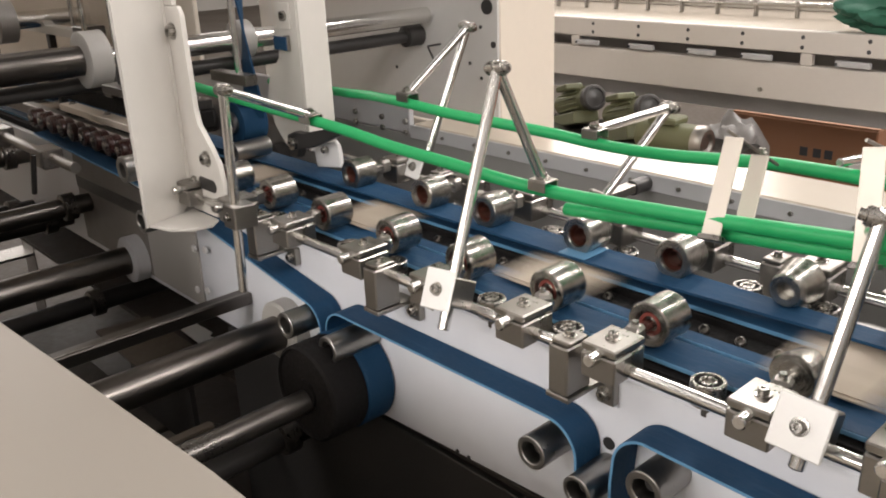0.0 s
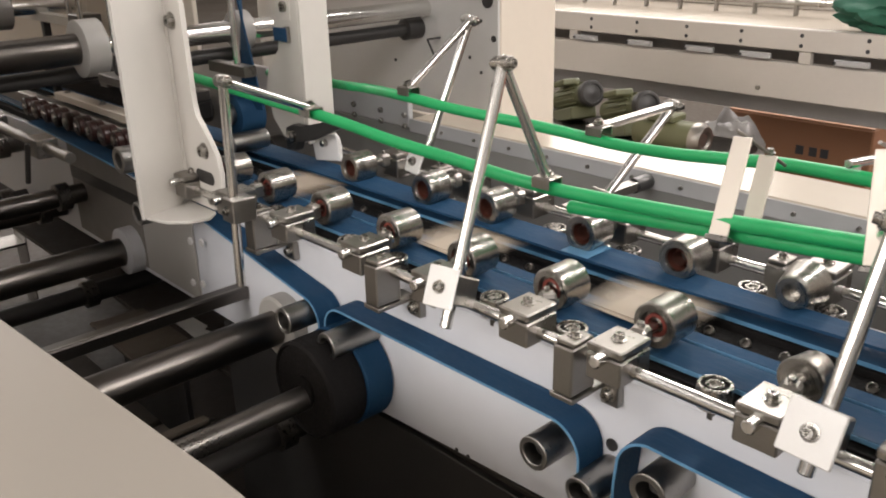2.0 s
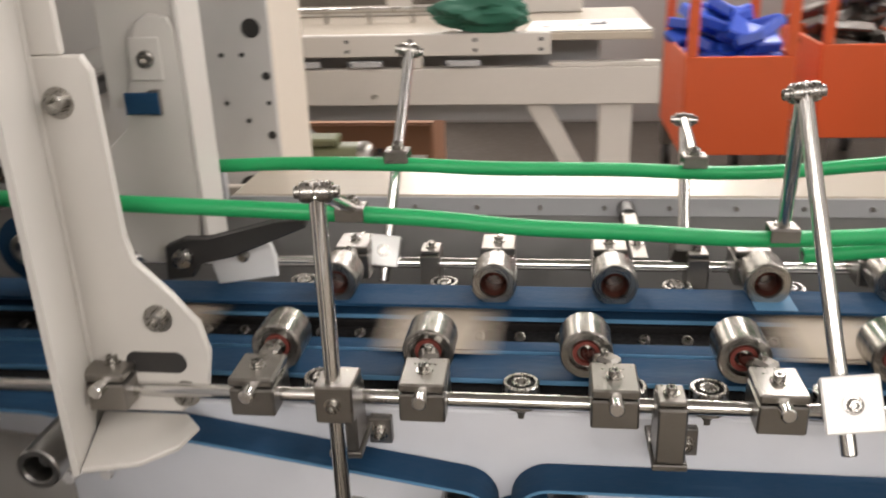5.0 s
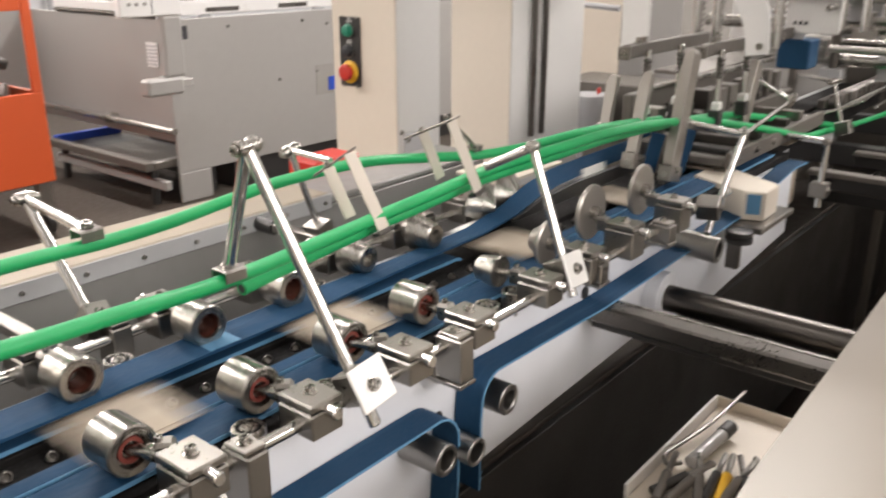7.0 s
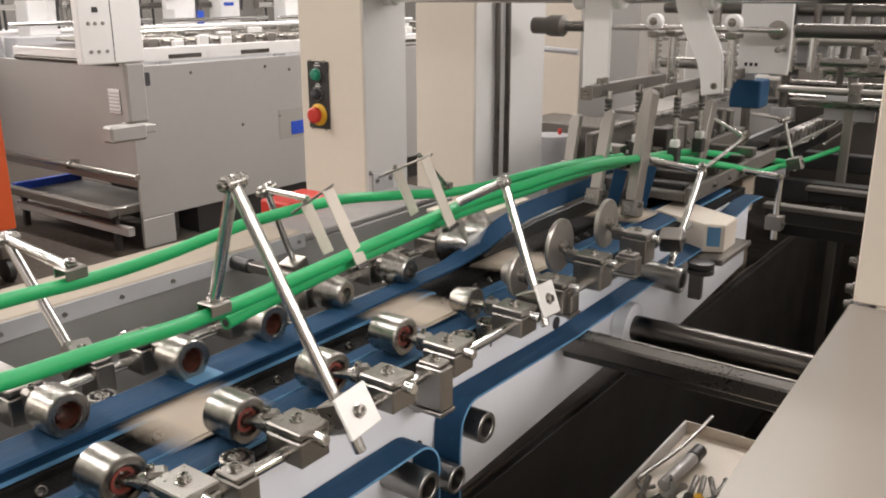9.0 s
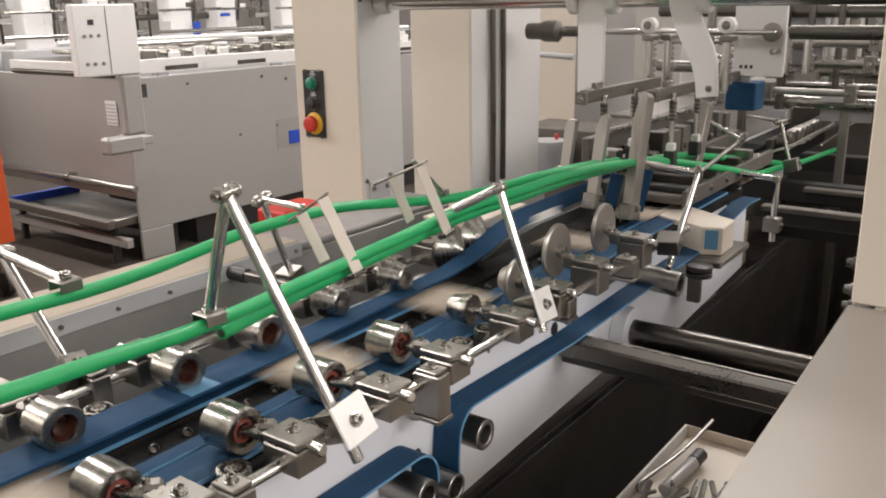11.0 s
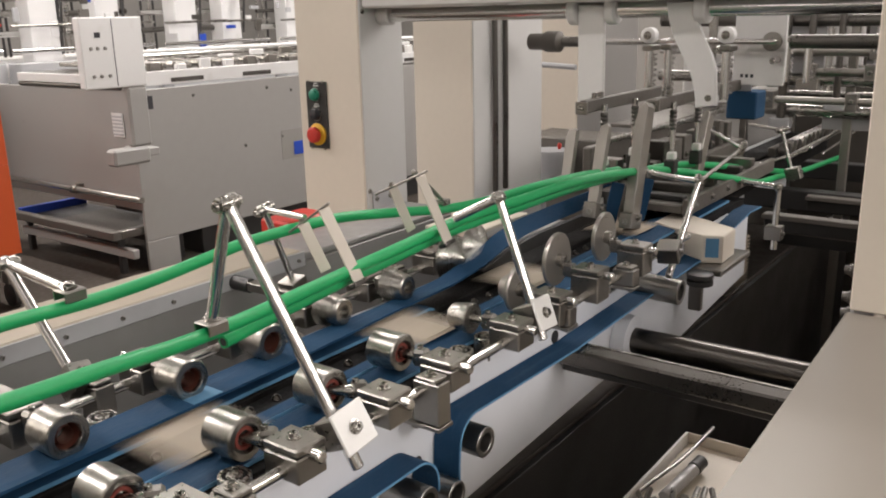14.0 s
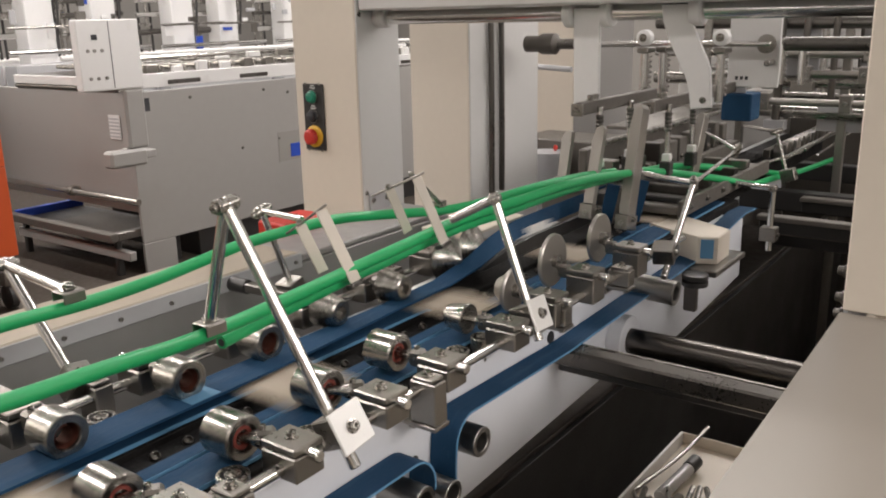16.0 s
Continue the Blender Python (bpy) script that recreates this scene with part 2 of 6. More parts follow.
def smooth_path(points, n=10):
    ps = [Vector(p) for p in points]
    ps = [ps[0] * 2 - ps[1]] + ps + [ps[-1] * 2 - ps[-2]]
    out = []
    for i in range(1, len(ps) - 2):
        p0, p1, p2, p3 = ps[i - 1:i + 3]
        for k in range(n):
            t = k / n
            out.append(0.5 * ((2 * p1) + (p2 - p0) * t + (2 * p0 - 5 * p1 + 4 * p2 - p3) * t * t + (3 * p1 - p0 - 3 * p2 + p3) * t ** 3))
    out.append(ps[-2])
    return out


def hose(bm, points, r, seg=14, n=10, flat=1.0):
    path = smooth_path(points, n)
    rings = []
    whole = path[-1] - path[0]
    ref = Vector((0, 0, 1)) if abs(whole.z) < abs(whole.x) + abs(whole.y) else Vector((0.1, 1, 0.05))
    for i, p in enumerate(path):
        d = (path[min(i + 1, len(path) - 1)] - path[max(i - 1, 0)]).normalized()
        side = d.cross(ref).normalized()
        up = side.cross(d)
        rings.append([bm.verts.new(p + side * r * math.cos(2 * math.pi * k / seg) + up * r * flat * math.sin(2 * math.pi * k / seg)) for k in range(seg)])
    for a, b in zip(rings, rings[1:]):
        for k in range(seg):
            bm.faces.new((a[k], a[(k + 1) % seg], b[(k + 1) % seg], b[k]))
    bm.faces.new(rings[0][::-1])
    bm.faces.new(rings[-1])
    return bm


def strap(bm, points, y0, y1, thick=0.003, twist=None):
    """A belt: a polyline of (x, z) given a width from y0 to y1 and a thickness."""
    n = len(points)
    rows = []
    for i, (x, z) in enumerate(points):
        x0, z0 = points[max(i - 1, 0)]
        x1, z1 = points[min(i + 1, n - 1)]
        d = Vector((x1 - x0, z1 - z0)).normalized()
        nx, nz = -d.y * thick / 2, d.x * thick / 2
        rows.append([bm.verts.new(c) for c in ((x + nx, y0, z + nz), (x + nx, y1, z + nz), (x - nx, y1, z - nz), (x - nx, y0, z - nz))])
    for a, b in zip(rows, rows[1:]):
        for k in range(4):
            bm.faces.new((a[k], a[(k + 1) % 4], b[(k + 1) % 4], b[k]))
    bm.faces.new(rows[0])
    bm.faces.new(rows[-1][::-1])
    return bm


def arc(cx, cz, r, a0, a1, n=10):
    return [(cx + r * math.cos(radians(a0 + (a1 - a0) * i / n)), cz + r * math.sin(radians(a0 + (a1 - a0) * i / n))) for i in range(n + 1)]


def B():
    return bmesh.new()


# ---- the hall ----
def hall():
    g = part("floor", box(B(), -14, 14, -9, 13, -0.2, 0.0, 0), FLOOR, smooth=False)
    tagged(g, "worn dark concrete factory floor with stains", "floor", kind="structure")
    c = part("ceiling", box(B(), -14, 14, -9, 13, 6.5, 6.7, 0), WALLPAINT, smooth=False)
    tagged(c, "pale painted hall ceiling", "ceiling", kind="structure")
    for n, b in (("wall_north", (-14, 14, 13, 13.2)), ("wall_south", (-14, 14, -9.2, -9)), ("wall_west", (-14.2, -14, -9.2, 13.2)), ("wall_east", (14, 14.2, -9.2, 13.2))):
        w = part(n, box(B(), *b, -0.2, 6.7, 0), WALLPAINT, smooth=False)
        tagged(w, "plain pale grey painted hall wall", "wall", kind="structure")
    # unseen frame bars added before the wall lamps; the walls have no openings
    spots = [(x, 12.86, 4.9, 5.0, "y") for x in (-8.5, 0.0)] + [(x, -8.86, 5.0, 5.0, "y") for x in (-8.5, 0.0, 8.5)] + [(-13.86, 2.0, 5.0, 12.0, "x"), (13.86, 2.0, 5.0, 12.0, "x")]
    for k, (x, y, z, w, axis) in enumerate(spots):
        f = thing("window_%d" % (k + 1), "unseen window bars added around a lamp on a blank wall", "window", (x, y, z), kind="structure")
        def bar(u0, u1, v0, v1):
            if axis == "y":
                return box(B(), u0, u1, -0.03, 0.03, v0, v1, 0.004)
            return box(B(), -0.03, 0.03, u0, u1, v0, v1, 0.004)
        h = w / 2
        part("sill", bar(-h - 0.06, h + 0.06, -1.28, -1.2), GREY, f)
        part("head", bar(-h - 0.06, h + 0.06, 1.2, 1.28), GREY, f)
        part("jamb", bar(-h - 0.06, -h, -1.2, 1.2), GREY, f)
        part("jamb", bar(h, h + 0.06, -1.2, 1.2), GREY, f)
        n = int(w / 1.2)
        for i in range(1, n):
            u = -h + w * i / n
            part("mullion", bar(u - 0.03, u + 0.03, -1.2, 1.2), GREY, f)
    p = part("ground_pit", box(B(), -4.0, 8.0, -0.59, 0.54, 0.0, 0.012, 0), PITSHADE, smooth=False)
    tagged(p, "pit floor under the machine, darkened to stand in for shade", "floor", kind="structure")


hall()

WALL_Z = 0.945
DECK = 0.920


# ---- side frames and portals of the folding machine ----
def side_frames():
    t = thing("side_frame", "cream painted steel side frame of the machine, broad flat top", "machine frame", (0, -0.39, 0))
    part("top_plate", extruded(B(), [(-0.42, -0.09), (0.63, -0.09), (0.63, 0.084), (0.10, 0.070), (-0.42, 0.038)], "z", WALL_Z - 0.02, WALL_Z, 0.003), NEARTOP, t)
    part("inner_panel", box(B(), 0.105, 8.0, 0.048, 0.062, 0.0, WALL_Z - 0.022, 0.002), CREAM, t)
    part("inner_panel", box(B(), -0.42, 0.1045, 0.018, 0.032, 0.0, WALL_Z - 0.022, 0.002), CREAM, t)
    part("outer_panel", box(B(), -0.42, 8.0, -0.085, -0.070, 0.0, WALL_Z - 0.022, 0.002), CREAM, t)
    part("end_panel", box(B(), -0.4195, -0.405, -0.0695, 0.0175, 0.0, WALL_Z - 0.022, 0.002), CREAM, t)
    # panel coloured dark brown in place of the pit's shade
    part("low_panel", box(B(), -1.15, -0.4205, 0.055, 0.070, 0.0, 0.55, 0.002), BROWN, t)
    t = thing("side_frame", "long grey machine side frame with a bright cream top", "machine frame", (0, 0.60, 0))
    part("top_plate", box(B(), -0.68, 0.478, -0.050, 0.075, 0.920, 0.940, 0.004), GLOSSCREAM, t, "glossy cream painted top")
    # dark piece added where the column's shade falls on the top
    part("shaded_end", box(B(), 0.480, 0.925, -0.050, 0.075, 0.920, 0.932, 0.003), SHADEGREY, t, "dark end piece standing in for the column's shade")
    part("lip", box(B(), -0.68, 0.478, -0.0565, -0.0535, 0.913, 0.9395, 0.001), GREY, t, "pale grey screwed lip under the top")
    part("inner_panel", box(B(), -2.6, 0.925, -0.053, -0.040, 0.0, 0.9195, 0.002), SHADEGREY, t)
    part("lower_panel", box(B(), 0.927, 8.0, -0.053, -0.040, 0.0, 0.80, 0.002), GREY, t)
    part("outer_panel", box(B(), -2.6, 0.925, 0.055, 0.068, 0.0, 0.9195, 0.002), CREAM, t)
    part("raised_panel", box(B(), -2.6, -0.685, -0.053, -0.040, 0.920, 0.985, 0.002), GREY, t)
    for x in (-1.04, -0.95, -0.86, -0.77, -0.695):
        for z in (0.922, 0.944):
            part("bolt", turned(B(), (x, -0.059, z), (x, -0.053, z), [(0, 0.0055), (0.001, 0.0065), (0.006, 0.0065)], 6), STEEL, t)
    for k in range(13):
        x = -0.585 + 0.0872 * k
        part("screw", screw(B(), (x, -0.0565, 0.9255), (0, -1, 0), 0.0034, 0.003, False), BLOCK, t)


side_frames()


def portal_right():
    t = thing("portal_column", "tall cream portal column with a grey inner face", "machine frame", (0.925, 0.79, 0))
    part("front_panel", box(B(), 0, 0.006, 0.004, 0.20, 0.0, 2.1, 0.002), CREAM, t)
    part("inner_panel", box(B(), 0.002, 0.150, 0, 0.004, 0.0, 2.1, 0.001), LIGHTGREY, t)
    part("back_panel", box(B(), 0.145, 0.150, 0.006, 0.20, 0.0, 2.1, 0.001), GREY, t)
    part("outer_panel", box(B(), 0.008, 0.143, 0.196, 0.20, 0.0, 2.1, 0.001), CREAM, t)
    for z in (0.94, 1.345):
        part("screw", screw(B(), (0.012, 0, z), (0, -1, 0), 0.004, 0.003), STEEL, t)
    h = part("hinge_plate", box(B(), 0.017, 0.091, -0.005, -0.001, 0.818, 0.938, 0.001), GREY, t, "small bolted grey plate")
    for hx in (0.03, 0.078):
        for hz in (0.835, 0.92):
            part("screw", screw(B(), (hx, -0.005, hz), (0, -1, 0), 0.0045, 0.003), STEEL, h)
    t = thing("portal_column", "second cream portal column behind, streaked grey inner face", "machine frame", (1.37, 0.79, 0))
    part("front_panel", box(B(), 0, 0.006, 0.004, 0.20, 0.0, 2.1, 0.002), CREAM, t)
    part("inner_panel", box(B(), 0.002, 0.364, 0, 0.004, 0.0, 2.1, 0.001), LIGHTGREY, t)
    part("back_panel", box(B(), 0.358, 0.364, 0.006, 0.20, 0.0, 2.1, 0.001), GREY, t)
    # two dark strands added where a soft dark band runs down the face
    for k, (x, w) in enumerate(((0.088, 0.010), (0.140, 0.010))):
        bm = hose(B(), [(x, -0.012, 0.85), (x + 0.002, -0.012, 1.1), (x, -0.012, 1.4), (x, -0.012, 2.0)], w * 0.8, 8)
        part("cable", bm, DARKSTEEL, t, "dark upright strand in place of a soft dark band")
    # the near column
    t = thing("portal_column", "broad cream portal column above the near side frame", "machine frame", (0.63, -0.31, 0.0))
    part("front_panel", box(B(), 0, 0.006, -0.30, 0.0, WALL_Z + 0.002, 2.1, 0.002), CREAM, t)
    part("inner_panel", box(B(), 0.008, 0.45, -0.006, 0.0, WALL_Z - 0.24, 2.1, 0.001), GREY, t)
    part("outer_panel", box(B(), 0.008, 0.45, -0.30, -0.294, WALL_Z + 0.002, 2.1, 0.001), CREAM, t)
    for z in (0.995, 0.958, 0.935):
        part("bolt", turned(B(), (0.022, 0.0, z), (0.022, 0.014, z), [(0, 0.009), (0.006, 0.009), (0.0065, 0.007), (0.014, 0.006)], 12), DARKSTEEL, t)
    # top beam and the polished cross shaft
    t = thing("cross_beam", "pale grey cross beam between the portal columns", "machine beam", (0.93, 0, 1.352))
    part("beam", box(B(), 0.002, 0.10, -0.30, 0.788, 0.0, 0.16, 0.004), LIGHTGREY, t)
    t = thing("cross_shaft", "thick polished cross shaft under the portal beam", "shaft", (1.0, 0, 1.336))
    part("shaft", rod(B(), (0, -0.30, 0), (0, 0.75, 0), 0.015, 32), CHROME, t)
    part("bearing", turned(B(), (0, 0.755, 0), (0, 0.788, 0), [(0, 0.018), (0.003, 0.022), (0.033, 0.022)], 28), LIGHTGREY, t)
    part("bearing", turned(B(), (0, -0.305, 0), (0, -0.28, 0), [(0, 0.034), (0.022, 0.034), (0.025, 0.026)], 28), DARKSTEEL, t)
    t = thing("cross_shaft", "dark cross shaft with a star-shaped knob", "shaft", (1.55, 0, 1.258))
    part("shaft", rod(B(), (0, -0.5, 0), (0, 0.034, 0), 0.016, 20), DARKSTEEL, t)
    part("middle_shaft", rod(B(), (0, 0.0645, 0), (0, 0.55, 0), 0.0075, 18), CHROME, t)
    part("rear_shaft", rod(B(), (0, 0.5505, 0), (0, 0.70, 0), 0.014, 20), DARKSTEEL, t)
    part("knob", turned(B(), (0, 0.62, 0), (0, 0.72, 0), [(0, 0.016), (0.01, 0.028), (0.05, 0.028), (0.06, 0.022), (0.1, 0.022)], 12), BROWN, t)


portal_right()


def panel_box():
    """Operator's button plate on the portal column, facing up the line."""
    t = thing("button_station", "black button plate with green, blue and red emergency buttons", "control panel", (0.925, 0.931, 1.112))
    part("plate", box(B(), -0.004, 0, -0.033, 0.033, -0.078, 0.078, 0.0015), BLACK, t)
    for z, m, n in ((0.048, GREENPL, "start_button"), (0.003, INK, "stop_button")):
        b = part(n, turned(B(), (-0.004, 0.002, z), (-0.02, 0.002, z), [(0, 0.015), (0.004, 0.015), (0.005, 0.012), (0.012, 0.0115), (0.013, 0.010)], 24), m, t)
        part("ring", turned(B(), (-0.004, 0.002, z), (-0.02, 0.002, z), [(0, 0.0165), (0.003, 0.0165), (0.0032, 0.0152)], 24), STEEL, b)
    b = part("emergency_button", turned(B(), (-0.008, 0.0, -0.045), (-0.05, 0, -0.045), [(0, 0.010), (0.006, 0.011), (0.007, 0.0185), (0.016, 0.0185), (0.020, 0.014), (0.021, 0.0)], 28, cap=False), REDPL, t)
    part("collar", turned(B(), (-0.004, 0.0, -0.045), (-0.05, 0, -0.045), [(0, 0.026), (0.003, 0.026), (0.005, 0.022)], 28), YELLOW, b)
    for z, w in ((0.074, 0.012), (0.0685, 0.018), (0.0265, 0.012), (0.0215, 0.018)):
        part("print_bar", box(B(), -0.0046, -0.0042, -w / 2, w / 2, z - 0.0013, z + 0.0013, 0), LABELWHITE, t, "small white unreadable lettering")
    for y in (-0.022, 0.022):
        for z in (-0.078, 0.078):
            part("screw", turned(B(), (-0.004, y, z), (-0.008, y, z), [(0, 0.003), (0.002, 0.0028)], 12), STEEL, t)


panel_box()


def portal_left():
    t = thing("portal_column", "cream portal column with a drilled grey inner plate", "machine frame", (-0.68, 0.80, 0))
    part("inner_plate", box(B(), -0.95, 0, 0, 0.006, 0.0, 2.1, 0.001), LIGHTGREY, t)
    part("side_panel", box(B(), -0.004, 0.002, 0.0065, 0.185, 0.0, 2.1, 0.002), CREAM, t)
    part("outer_panel", box(B(), -0.95, -0.006, 0.178, 0.184, 0.0, 2.1, 0.001), CREAM, t)
    holes = [(-0.03, 1.143, 0.016), (-0.055, 0.87, 0.024), (-0.012, 1.065, 0.007), (-0.012, 0.965, 0.007), (-0.012, 1.02, 0.004), (-0.085, 1.10, 0.004), (-0.085, 1.02, 0.004), (-0.34, 0.99, 0.004), (-0.05, 1.10, 0.004), (-0.05, 0.99, 0.004)]
    for x, z, r in holes:
        part("bore", turned(B(), (x, -0.002, z), (x, 0.003, z), [(0, r * 0.99), (0.002, r)], 20), BLACK, t, "dark drilled hole")
    for x in (-0.52, -0.42, -0.31):
        for z in (0.838, 0.862):
            part("bolt", turned(B(), (x, -0.006, z), (x, 0, z), [(0, 0.006), (0.001, 0.007), (0.005, 0.007)], 6), STEEL, t)
    bm = rod(B(), (-0.18, 0.0, 1.055), (-0.18, -0.04, 1.055), 0.0025, 8)
    rod(bm, (-0.18, -0.04, 1.055), (-0.15, -0.04, 1.01), 0.0025, 8)
    part("wire", bm, BLACK, t)
    # shafts across the portal
    t = thing("cross_shaft", "polished cross shaft through the portal with a broad collar", "shaft", (-0.9, 0, 1.118))
    part("shaft", rod(B(), (0, -0.59, 0), (0, 0.01, 0), 0.026, 32), SHAFT, t)
    part("rear_shaft", rod(B(), (0, 0.011, 0), (0, 0.795, 0), 0.019, 32), CHROME, t)
    part("collar", turned(B(), (0, 0.002, 0), (0, 0.045, 0), [(0, 0.027), (0.001, 0.044), (0.003, 0.048), (0.040, 0.048), (0.043, 0.036)], 32), DIRTY, t)
    part("collar", turned(B(), (0, 0.30, 0), (0, 0.33, 0), [(0, 0.034), (0.003, 0.037), (0.028, 0.037), (0.03, 0.034)], 32), WARMGREY, t)
    t = thing("cross_shaft", "black oxide cross shaft", "shaft", (-0.93, 0, 1.072))
    part("shaft", rod(B(), (0, -0.59, 0), (0, 0.797, 0), 0.014, 24), BLACK, t)
    part("collar", turned(B(), (0, 0.75, 0), (0, 0.797, 0), [(0, 0.018), (0.003, 0.024), (0.047, 0.024)], 24), BLACK, t)
    # near column of the portal, unseen; outer panel and top cover added for shade
    t = thing("portal_column", "unseen cream portal column with panels added to block light", "machine frame", (-0.60, -0.31, 0))
    part("front_panel", box(B(), -0.006, 0, -0.30, 0.0, 0.0, 2.1, 0.002), CREAM, t)
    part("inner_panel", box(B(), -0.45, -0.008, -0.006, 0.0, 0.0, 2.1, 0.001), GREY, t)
    part("outer_panel", box(B(), -2.4, -0.008, -0.306, -0.3, 0.0, 2.1, 0.001), CREAM, t)
    part("light_stop", box(B(), -2.4, -0.80, -0.306, 1.09, 2.102, 2.115, 0.002), CREAM, t)
    t = thing("cross_beam", "pale grey cross beam between the portal columns", "machine beam", (-0.70, 0, 1.46))
    part("beam", box(B(), -0.14, -0.01, -0.60, 0.798, 0.0, 0.16, 0.004), GREY, t)


portal_left()


# ---- carrier plates, belts and pulleys ----
def carriers():
    t = thing("carrier", "white painted belt carrier plate along the line", "machine frame", (0, 0, 0))
    pts = [(-2.4, 0.90), (1.30, 0.90), (1.42, 0.87), (1.42, 0.73), (1.01, 0.70), (0.69, 0.74), (0.40, 0.725), (-0.2, 0.695), (-2.4, 0.695)]
    part("plate", extruded(B(), pts, "y", 0.062, 0.074, 0.002), SMUDGED, t)
    part("deck", box(B(), -2.4, 1.42, 0.074, 0.157, 0.885, DECK - 0.0075, 0.001), OILBLACK, t)
    for x, z, r in ((0.175, 0.820, 0.007), (0.508, 0.871, 0.010)):
        part("slot", turned(B(), (x, 0.0605, z), (x, 0.063, z), [(0, r * 0.98), (0.001, r)], 16), BLACK, t, "dark slot")
    for x in (-0.02, 0.0):
        part("hole", turned(B(), (x - 0.03, 0.0605, 0.705), (x - 0.03, 0.063, 0.705), [(0, 0.0025), (0.001, 0.003)], 10), BLACK, t)
    for x, z in ((-0.679, 0.816), (-0.640, 0.823), (-0.690, 0.737), (-0.654, 0.745)):
        part("bolt", turned(B(), (x, 0.050, z), (x, 0.0545, z), [(0, 0.006), (0.004, 0.007)], 6), WHITE, t)
    # dark pan, lip and skirt added to show the shade under the carrier
    t = thing("shade_pan", "dark sheet added under the belt carrier, standing in for shade", "pan", (0, 0, 0.556))
    part("pan", box(B(), -2.4, 2.6, 0.076, 0.54, 0.0, 0.01, 0.001), PITSHADE, t)
    part("lip", box(B(), -0.62, 2.6, 0.076, 0.082, 0.0105, 0.134, 0.001), PITSHADE, t)
    part("skirt", box(B(), -0.62, 2.6, 0.064, 0.0745, -0.35, 0.129, 0.001), BLACK, t, "black sheet added for shade under the plate")
    t = thing("carrier", "dark rear belt carrier with a row of round screws", "machine frame", (0, 0, 0))
    part("channel", box(B(), -2.4, 2.6, 0.160, 0.208, 0.86, DECK - 0.014, 0.001), OILBLACK, t)
    part("rear_plate", box(B(), -2.4, 2.6, 0.285, 0.295, 0.70, 0.915, 0.001), GREY, t)
    part("rail", box(B(), -2.4, 2.6, 0.2085, 0.284, 0.86, DECK - 0.0075, 0.001), OILBLACK, t)
    k = 0
    while k < 62:
        x = -0.95 + 0.041 * k
        part("screw", turned(B(), (x, 0.190, DECK - 0.014), (x, 0.182, DECK - 0.004), [(0, 0.0055), (0.005, 0.0055), (0.0062, 0.0035), (0.003, 0.003), (0.003, 0.0)], 14, cap=False), DARKSTEEL, t)
        k += 1
    # white ledge under the rear bearings
    t = thing("ledge", "short white painted ledge pieces beside the rear belt", "machine part", (0, 0.286, DECK))
    for x0, x1 in ((-0.62, -0.40), (-0.36, -0.31), (-0.26, -0.19), (-0.13, -0.05), (0.05, 0.12), (0.16, 0.24), (0.30, 0.36)):
        part("piece", extruded(B(), [(x0, 0.0), (x1, 0.0), (x1 - 0.010, 0.016), (x0 + 0.004, 0.016)], "z", -0.030, -0.010, 0.001), WHITE, t)


carriers()


